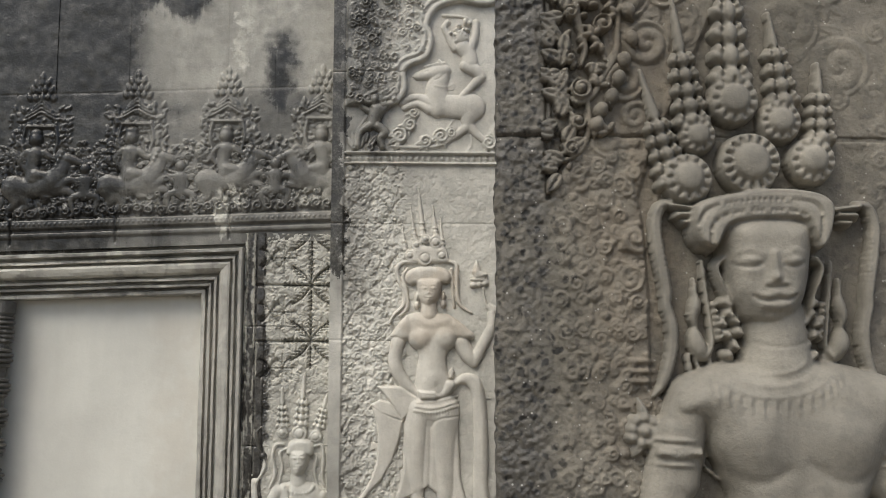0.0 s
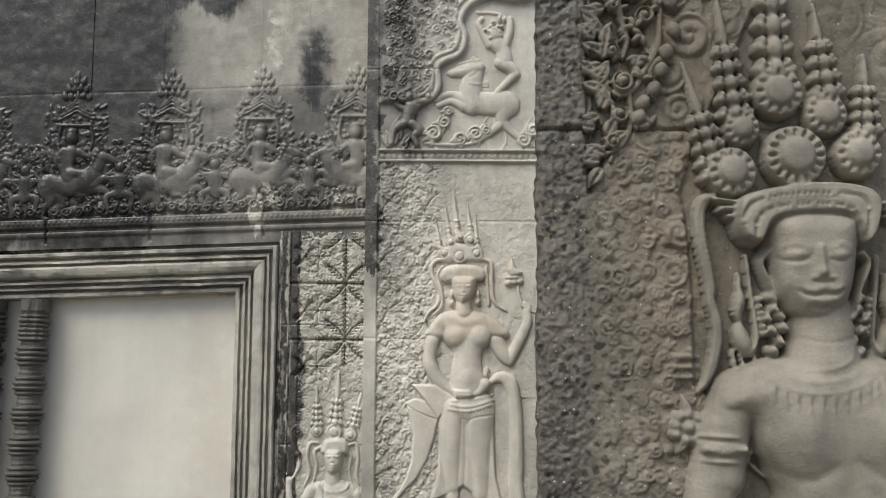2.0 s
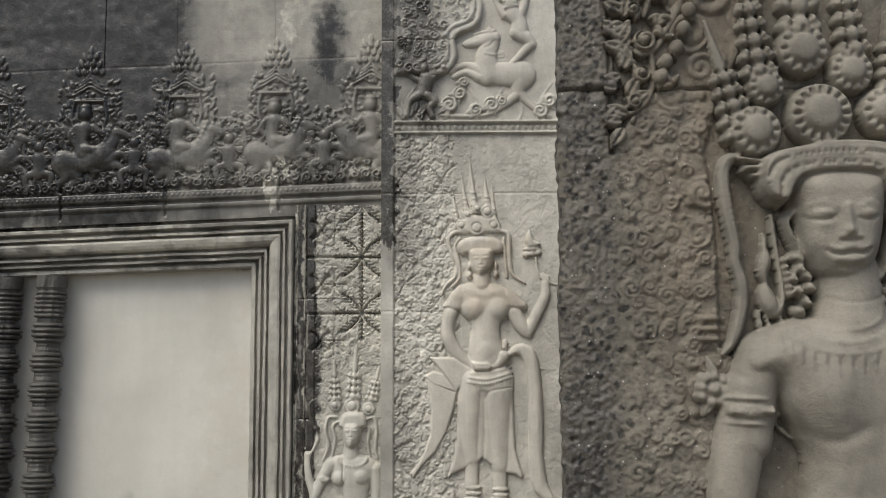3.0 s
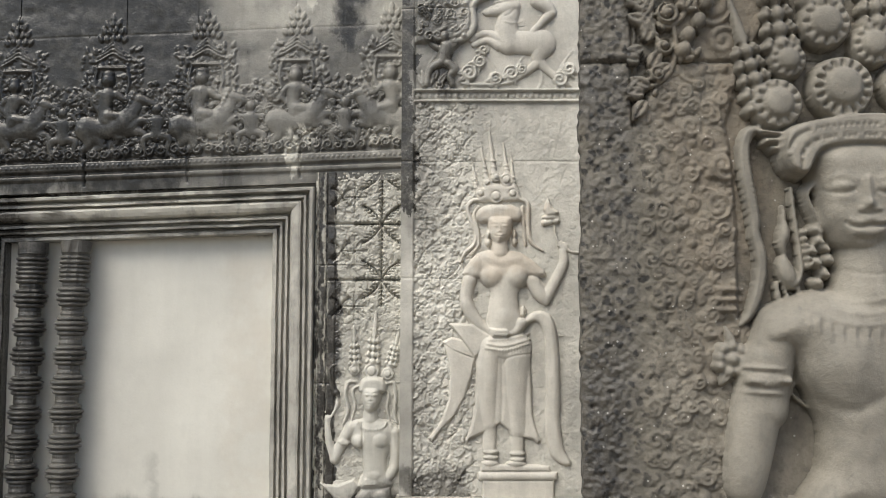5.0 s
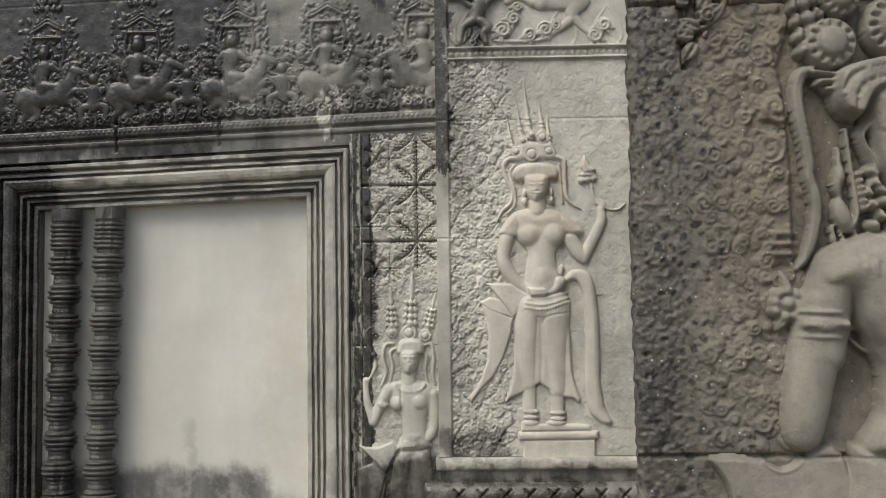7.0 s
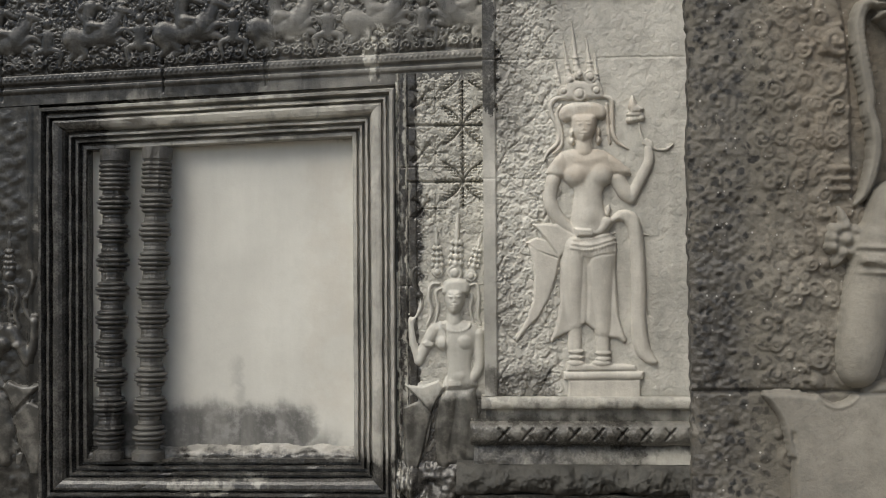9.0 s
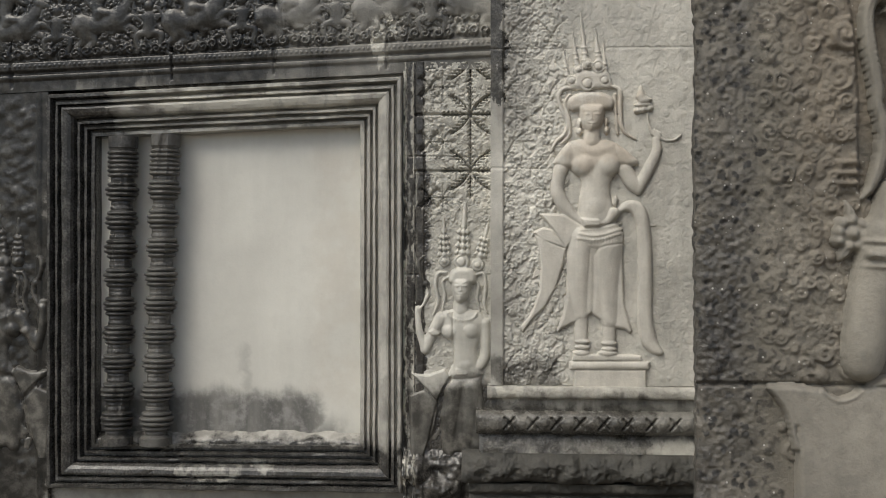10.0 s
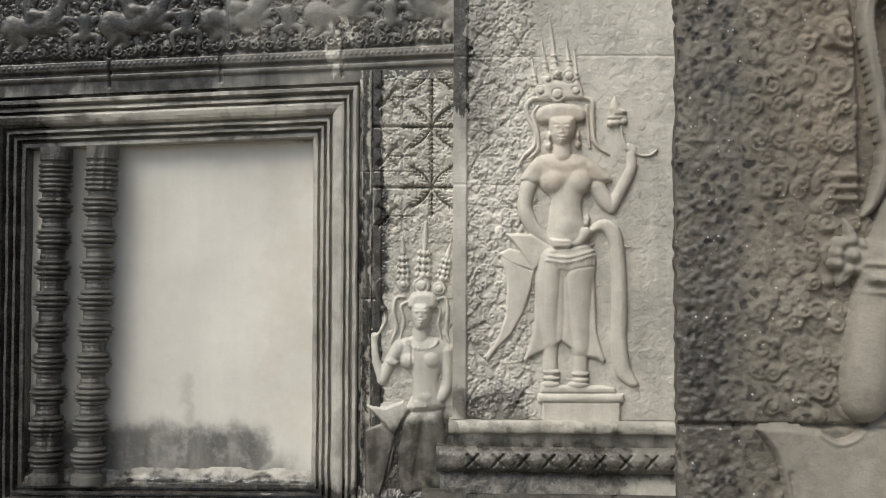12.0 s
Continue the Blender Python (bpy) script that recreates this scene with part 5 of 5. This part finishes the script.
qc.h += (0.30 + worn) * (0.0022 * lattice(qc.h.shape, 3, qc.rng) + 0.0016 * lattice(qc.h.shape, 8, qc.rng))
for i in range(70):
    x, z = rng.uniform(PX, 1.03) if i < 50 else rng.uniform(1.0, 1.3), rng.uniform(0.7, 3.3)
    r = rng.uniform(0.004, 0.011)
    qc.cut([(x, z), (x + 0.002, z + 0.001)], r, rng.uniform(0.004, 0.010))
# the ground sinks round the head and crown of the great figure
gx, gz = np.broadcast_arrays(qc.x[None, :], qc.z[:, None])
edge_x = np.interp(qc.z, (1.98, 2.03, 2.27, 2.44, 2.50, 2.62, 2.80, 3.02, 3.3), (1.30, 1.238, 1.238, 1.225, 1.215, 1.25, 1.335, 1.43, 1.47))[:, None]
sink = np.clip((gx - edge_x) / 0.012, 0, 1) * np.clip((gz - 1.585) / 0.02, 0, 1)
qc.h = qc.h * (1 - 0.6 * sink) - 0.016 * sink
leafy = np.clip((gx - 1.0) / 0.01, 0, 1) * np.clip((np.interp(qc.z, (2.55, 2.7, 2.85, 3.3), (1.03, 1.09, 1.14, 1.18))[:, None] - gx) / 0.012, 0, 1) * np.clip((gz - 2.54) / 0.02, 0, 1)
qc.h = qc.h * (1 - 0.8 * leafy) - 0.014 * leafy
# rounded, chipped arris
arris = np.clip((PX + 0.022 - qc.x[None, :]) / 0.022, 0, 1) ** 2
qc.h -= arris * (0.014 + 0.008 * lattice(qc.h.shape, 9, qc.rng))
qc.cut([(0.998, 2.50), (0.997, 2.66), (0.999, 3.4)], 0.005, 0.014)
for z in (2.657, 1.572):
    qc.cut([(PX, z), (1.02, z + 0.002), (2.3, z)], 0.005, 0.012)
qc.waver = (0.003 * lattice(qc.h.shape, 31, qc.rng) + 0.003 * lattice(qc.h.shape, 5, qc.rng)) * np.clip((PX + 0.06 - qc.x[None, :]) / 0.06, 0, 1)
for x0, x1, z0, z1 in ((0, 3, 0.5, 1.572), (0, 3, 1.572, 2.657), (0, 0.998, 2.657, 3.5), (0.998, 3, 2.657, 3.5)):
    qc.piece("carved_block", -1.55, stone_pier, pier, (x0, x1, z0, z1), back=0.05)

# high foliage scroll hanging beside the crown
fc = Carving(0.98, 1.28, 2.50, 3.35, 0.0028, 93)
rng = random.Random(44)
for line in ([(1.213, 3.096, 0.0082), (1.183, 2.992, 0.0069), (1.176, 2.933, 0.0069), (1.173, 2.881, 0.0082), (1.155, 2.837, 0.0082), (1.134, 2.801, 0.0069), (1.114, 2.764, 0.0069), (1.085, 2.745, 0.0055), (1.057, 2.753, 0.0055)],
             [(1.075, 3.050, 0.0082), (1.071, 2.976, 0.0096), (1.085, 2.924, 0.0069), (1.094, 2.881, 0.0069), (1.084, 2.841, 0.0041)],
             [(1.097, 2.757, 0.0055), (1.102, 2.713, 0.0055), (1.098, 2.663, 0.0069), (1.081, 2.624, 0.0069), (1.050, 2.598, 0.0041)],
             [(1.170, 2.877, 0.0055), (1.149, 2.853, 0.0055), (1.141, 2.865, 0.0041)]):
    fc.limb([(x, z, r * 1.25) for x, z, r in line], h=1.3)
for x, z, r, w in ((1.139, 2.947, 0.0247, 1), (1.083, 2.778, 0.0289, -1), (1.073, 2.693, 0.0220, 1), (1.056, 2.624, 0.0206, -1), (1.138, 3.051, 0.0275, -1), (1.057, 2.976, 0.0179, 1), (1.055, 2.858, 0.0179, -1)):
    fc.spiral(x, z, r, 0.024, 1.6, x * 70, w)
    fc.dome(x, z, r * 0.42, r * 0.42, 0.032, power=0.4)
for x, z, a in ((1.218, 3.052, 20), (1.203, 2.980, 15), (1.210, 2.907, 10), (1.191, 2.851, 0), (1.177, 2.804, -8), (1.158, 2.757, -20), (1.130, 2.722, -30), (1.119, 2.685, -35)):
    fc.dome(x, z, 0.0179, 0.0220, 0.034, turn=a, power=0.3)
    fc.leaf(x - 0.004, z - 0.006, 0.030, 0.016, -60 + a, 0.026)
for x, z in ((1.130, 2.897), (1.121, 2.841), (1.109, 2.815), (1.174, 2.971), (1.166, 3.004), (1.100, 2.994), (1.113, 2.917), (1.128, 2.786), (1.147, 2.668)):
    a = rng.uniform(0, 360)
    for da in (0, 70, 140):
        fc.dome(x + 0.014 * math.cos(radians(a + da)), z + 0.014 * math.sin(radians(a + da)), 0.016, 0.009, 0.022, turn=a + da, power=0.4)
for i in range(46):
    t = i / 46
    fc.leaf(1.012 + 0.03 * rng.random(), 2.56 + 0.75 * t, 0.058, 0.038, rng.uniform(20, 240), 0.020)
    fc.dome(1.035 + 0.075 * rng.random() * min(1.0, t + 0.3), 2.58 + 0.75 * t, 0.012, 0.007, 0.014, turn=rng.uniform(0, 180), power=0.5)
fc.h[fc.h > 0] += 0.005
fc.rough(0.0013, (0.05, 0.02))
fol = fc.piece("foliage_scroll", -1.55, stone_pier, None, back=0.012, trim=0.004)
tagged(fol, "deeply cut stone foliage scroll with round seeds on the pier", "carving")


def great_goddess():
    c = Carving(1.02, 2.2, 0.85, 3.3, 0.0032, 95)
    L, D, S = c.limb, c.dome, c.slab
    # crown: pierced finials behind a pile of discs
    crest(c, 1.462, 2.788, 1.447, 3.218, 0.0494, 0.0192, 0.034, 6, 0.010, 0.2)
    crest(c, 1.593, 2.738, 1.561, 2.980, 0.0412, 0.0137, 0.032, 4, 0.010, 0.36)
    crest(c, 1.361, 2.683, 1.311, 3.044, 0.0439, 0.0151, 0.032, 5, 0.010, 0.46)
    crest(c, 1.315, 2.534, 1.230, 2.824, 0.0453, 0.0178, 0.032, 5, 0.010, 0.42)
    crest(c, 1.683, 2.645, 1.683, 2.849, 0.0384, 0.0137, 0.032, 4, 0.010, 0.36)
    for x, z, r, h, n in ((1.463, 2.749, 0.0625, 0.050, 12), (1.579, 2.695, 0.0530, 0.048, 12), (1.371, 2.657, 0.0448, 0.046, 11), (1.343, 2.549, 0.0612, 0.052, 12), (1.654, 2.595, 0.0584, 0.055, 12), (1.498, 2.587, 0.0761, 0.062, 16)):
        c.rosette(x, z, r, h, n, base=0.006)
    # side tiers and ribbons of the headdress
    for s in (0, 1):
        c.mirror = 1.536 if s else None
        for k in range(3):
            S([(1.292, 2.487), (1.371, 2.477), (1.371, 2.463), (1.301, 2.473)] if k == 0 else [(1.310, 2.465), (1.364, 2.465), (1.360, 2.450), (1.304, 2.448)] if k == 1 else [(1.320, 2.445), (1.359, 2.446), (1.349, 2.429), (1.326, 2.431)], 0.042, 0.006)
        ribbon = [(1.302, 2.490, 0.0068), (1.276, 2.479, 0.0123), (1.263, 2.442, 0.0137), (1.266, 2.386, 0.0151), (1.278, 2.316, 0.0151), (1.286, 2.264, 0.0137), (1.286, 2.233, 0.0123), (1.298, 2.185, 0.0137), (1.299, 2.137, 0.0137), (1.290, 2.089, 0.0123), (1.273, 2.042, 0.0096), (1.250, 2.012, 0.0041)]
        L(ribbon, h=0.9, base=0.010)
        for x, z, r in flowing(ribbon, 5)[6:-4]:
            c.cut([(x + r * 0.45, z), (x + r * 0.85, z + 0.001)], 0.0022, 0.006)
        c.cut([(x, z) for x, z, r in ribbon[1:-1]], 0.0026, 0.005)
        # cord and tassel hanging beside the neck
        L([(1.376, 2.342, 0.0041), (1.383, 2.268, 0.0048), (1.393, 2.186, 0.0055), (1.395, 2.135, 0.0055), (1.376, 2.106, 0.0055), (1.357, 2.110, 0.0041)], h=1.8, base=0.006)
        L([(1.356, 2.298, 0.0027), (1.357, 2.262, 0.0055), (1.357, 2.234, 0.0137), (1.351, 2.207, 0.0110), (1.356, 2.182, 0.0041)], h=1.2, base=0.006)
        L([(1.355, 2.179, 0.0041), (1.356, 2.149, 0.0192), (1.365, 2.127, 0.0192), (1.376, 2.108, 0.0069)], h=1.0, base=0.006)
        # ear and its chain of blossoms
        L([(1.421, 2.349, 0.0082), (1.407, 2.329, 0.0069), (1.412, 2.304, 0.0069), (1.427, 2.265, 0.0055), (1.440, 2.228, 0.0055)], h=2.0, base=0.03)
        c.cut([(1.420, 2.320), (1.428, 2.301)], 0.0068, 0.022)
        for k in range(8):
            x, z = [(1.427, 2.241), (1.434, 2.216), (1.417, 2.193), (1.448, 2.198), (1.427, 2.165), (1.456, 2.171), (1.446, 2.138), (1.431, 2.113)][k]
            D(x, z, 0.0151, 0.0123, 0.040 + 0.006 * math.sin(k * 3.1), turn=k * 47, power=0.4)
            D(x + 0.007, z - 0.007, 0.0068, 0.0082, 0.048, turn=k * 31, power=0.4)
        for k in range(6):
            D(1.402 + 0.0022 * k, 2.235 - k * 0.016, 0.006, 0.008, 0.044)
    c.mirror = None
    # head
    S([(1.415, 2.423), (1.416, 2.354), (1.427, 2.279), (1.448, 2.225), (1.479, 2.191), (1.523, 2.176), (1.567, 2.184), (1.601, 2.212), (1.625, 2.266), (1.638, 2.342), (1.642, 2.425), (1.582, 2.459), (1.471, 2.458)], 0.096, 0.070, soft=True)
    # brows, lowered lids
    c.cut([(1.437, 2.354), (1.470, 2.362), (1.503, 2.352)], 0.0080, -0.0035)
    c.cut([(1.556, 2.352), (1.581, 2.362), (1.605, 2.355)], 0.0080, -0.0035)
    c.bump(1.470, 2.338, 0.0279, 0.0106, 0.008)
    c.bump(1.578, 2.338, 0.0226, 0.0106, 0.008)
    c.cut([(1.434, 2.332), (1.452, 2.323), (1.475, 2.320), (1.500, 2.329)], 0.0032, 0.0065)
    c.cut([(1.554, 2.327), (1.569, 2.321), (1.588, 2.324), (1.604, 2.333)], 0.0032, 0.0065)
    c.bump(1.470, 2.311, 0.0292, 0.0106, 0.003)
    c.bump(1.453, 2.266, 0.0292, 0.0319, 0.005)
    c.bump(1.586, 2.267, 0.0212, 0.0319, 0.005)
    # nose
    c.cut([(1.529, 2.353), (1.530, 2.323), (1.530, 2.296)], 0.0093, -0.010)
    c.bump(1.531, 2.294, 0.0173, 0.0146, 0.013)
    c.bump(1.513, 2.283, 0.0093, 0.0066, 0.006)
    c.bump(1.552, 2.283, 0.0093, 0.0066, 0.006)
    c.cut([(1.510, 2.273), (1.532, 2.271), (1.556, 2.275)], 0.0032, 0.006)
    # full lips in a slight smile
    c.cut([(1.488, 2.254), (1.510, 2.252), (1.534, 2.260), (1.558, 2.255), (1.577, 2.257)], 0.0080, -0.005)
    c.cut([(1.501, 2.230), (1.533, 2.226), (1.563, 2.233)], 0.0093, -0.007)
    c.cut([(1.481, 2.253), (1.493, 2.244), (1.512, 2.240), (1.534, 2.245), (1.555, 2.243), (1.570, 2.247), (1.580, 2.255)], 0.0035, 0.012)
    c.bump(1.532, 2.194, 0.0319, 0.0159, 0.006)
    c.cut([(1.508, 2.213), (1.532, 2.210), (1.554, 2.214)], 0.0053, 0.003)
    # broad diadem
    S([(1.341, 2.416), (1.344, 2.463), (1.373, 2.491), (1.442, 2.508), (1.525, 2.520), (1.608, 2.518), (1.666, 2.504), (1.690, 2.476), (1.688, 2.435), (1.672, 2.382), (1.647, 2.363), (1.636, 2.385), (1.621, 2.418), (1.600, 2.436), (1.523, 2.436), (1.454, 2.430), (1.426, 2.414), (1.413, 2.389), (1.400, 2.367), (1.375, 2.369), (1.353, 2.383)], 0.088, 0.012, soft=True)
    c.cut([(1.359, 2.477), (1.442, 2.495), (1.525, 2.504), (1.608, 2.502), (1.674, 2.487)], 0.0040, 0.004)
    rows = ([(1.356, 2.376), (1.353, 2.424), (1.372, 2.456), (1.419, 2.475), (1.501, 2.484), (1.583, 2.484), (1.634, 2.474), (1.652, 2.440), (1.644, 2.378)],
            [(1.381, 2.368), (1.382, 2.411), (1.401, 2.437), (1.438, 2.451), (1.507, 2.458), (1.575, 2.457), (1.611, 2.446), (1.629, 2.416), (1.633, 2.378)])
    for line, n, r in ((rows[0], 44, 0.0030), (rows[1], 36, 0.0028)):
        smooth = flowing(line, 6)
        for i in range(n):
            x, z = smooth[int((i + 0.5) / n * (len(smooth) - 1))]
            c.cut([(x, z), (x + 0.001, z + 0.002)], r, 0.011)
        for d in (-0.009, 0.009):
            c.cut([(x, z + d) for x, z in line], 0.0016, 0.0035)
    # neck and shoulders
    L([(1.552, 2.205, 0.0731), (1.552, 2.124, 0.0812), (1.552, 2.070, 0.0948)], h=0.95)
    c.cut([(1.485, 2.142), (1.549, 2.129), (1.615, 2.143)], 0.0041, 0.003)
    S([(1.450, 2.096), (1.381, 2.083), (1.326, 2.058), (1.293, 2.026), (1.278, 1.988), (1.296, 1.951), (1.358, 1.941), (1.378, 1.883), (1.409, 1.822), (1.429, 1.771), (1.424, 1.673), (1.394, 1.570), (1.778, 1.570), (1.752, 1.673), (1.761, 1.771), (1.794, 1.844), (1.838, 1.923), (1.895, 1.964), (1.898, 2.017), (1.831, 2.057), (1.736, 2.084), (1.655, 2.097)], 0.100, 0.085, soft=True)
    for x, z in ((1.472, 1.918), (1.686, 1.918)):
        c.bump(x, z, 0.0827, 0.0800, 0.024)
        c.cut([(x - 0.085, z - 0.060), (x - 0.04, z - 0.096), (x + 0.02, z - 0.104), (x + 0.075, z - 0.075)], 0.0093, 0.007)
    smooth_body = c.h.copy()
    c.soften(14)
    body = (smooth_body > 0.045) & (c.z[:, None] < 2.12)
    c.h = np.where(body, c.h, smooth_body)
    # collar and hanging beads
    for rx, rz in ((0.095, 0.050), (0.128, 0.078), (0.160, 0.105)):
        c.cut([(1.515 - rx * math.cos(a), 2.115 - rz * math.sin(a)) for a in [math.pi * i / 14 for i in range(15)]], 0.0050, -0.0030)
    for i in range(19):
        a = math.pi * (i + 0.5) / 19
        x, z = 1.515 - 0.178 * math.cos(a), 2.115 - 0.122 * math.sin(a)
        c.bump(x, z, 0.007, 0.013, 0.0045)
        c.bump(x, z - 0.022, 0.0055, 0.010, 0.0035)
        c.cut([(x + 0.009, z + 0.004), (x + 0.010, z - 0.012)], 0.0022, 0.004)
    # arms with jewelled bands
    for s in (0, 1):
        c.mirror = 1.552 if s else None
        L([(1.343, 2.004, 0.0603), (1.320, 1.948, 0.0575), (1.307, 1.881, 0.0575), (1.298, 1.814, 0.0589)], h=1.0, base=0.012)
        L([(1.304, 1.925, 0.0576), (1.283, 1.820, 0.0589), (1.268, 1.741, 0.0576), (1.254, 1.663, 0.0522), (1.250, 1.630, 0.0455)], h=1.0, base=0.012)
        for k, r in enumerate((0.061, 0.058, 0.058, 0.061)):
            D(1.298 - 0.002 * k, 1.909 - k * 0.019, r, 0.011, 0.080, turn=-3, power=0.36)
        for i in range(10):
            D(1.252 + i * 0.0105, 1.880, 0.0055, 0.009, 0.006, base=0.076)
        for k in range(9):
            a = k * 0.75
            D(1.222 + (0.026 + 0.006 * (k % 2)) * math.cos(a), 1.930 + 0.030 * math.sin(a), 0.015, 0.017, 0.034, turn=k * 50, power=0.4)
        D(1.224, 1.930, 0.020, 0.020, 0.044)
        c.leaf(1.232, 1.945, 0.065, 0.026, 108, 0.036)
        c.leaf(1.222, 1.905, 0.05, 0.026, 235, 0.030)
    c.mirror = None
    # skirt with a broad side flap
    S([(1.36, 1.60), (1.72, 1.60), (1.78, 1.35), (1.82, 0.80), (1.30, 0.80), (1.33, 1.35)], 0.075, 0.08)
    S([(1.033, 1.571), (1.071, 1.577), (1.123, 1.574), (1.154, 1.563), (1.175, 1.546), (1.198, 1.539), (1.227, 1.548), (1.248, 1.566), (1.342, 1.575), (1.42, 1.20), (1.40, 0.80), (1.13, 0.80), (1.098, 1.415), (1.092, 1.465), (1.075, 1.512), (1.055, 1.546)], 0.026, 0.012, soft=True)
    L([(1.037, 1.568, 0.0054), (1.062, 1.538, 0.0067), (1.082, 1.496, 0.0067), (1.096, 1.428, 0.0067)], h=1.0, base=0.020)
    L([(1.154, 1.563, 0.0054), (1.175, 1.546, 0.0067), (1.198, 1.539, 0.0067), (1.227, 1.548, 0.0067), (1.248, 1.566, 0.0054)], h=1.0, base=0.022)
    c.soften(2)
    c.h[c.h > 0.001] += 0.004
    c.rough(0.0014, (0.08, 0.03))
    z = 1.572
    c.cut([(1.0, z), (2.3, z)], 0.004, 0.008)
    return c.piece("relief_goddess", -1.55, stone_queen, None, back=0.02, trim=0.004)


tagged(great_goddess(), "large brown stone goddess relief with a tiered disc crown", "relief", "carved goddesses")
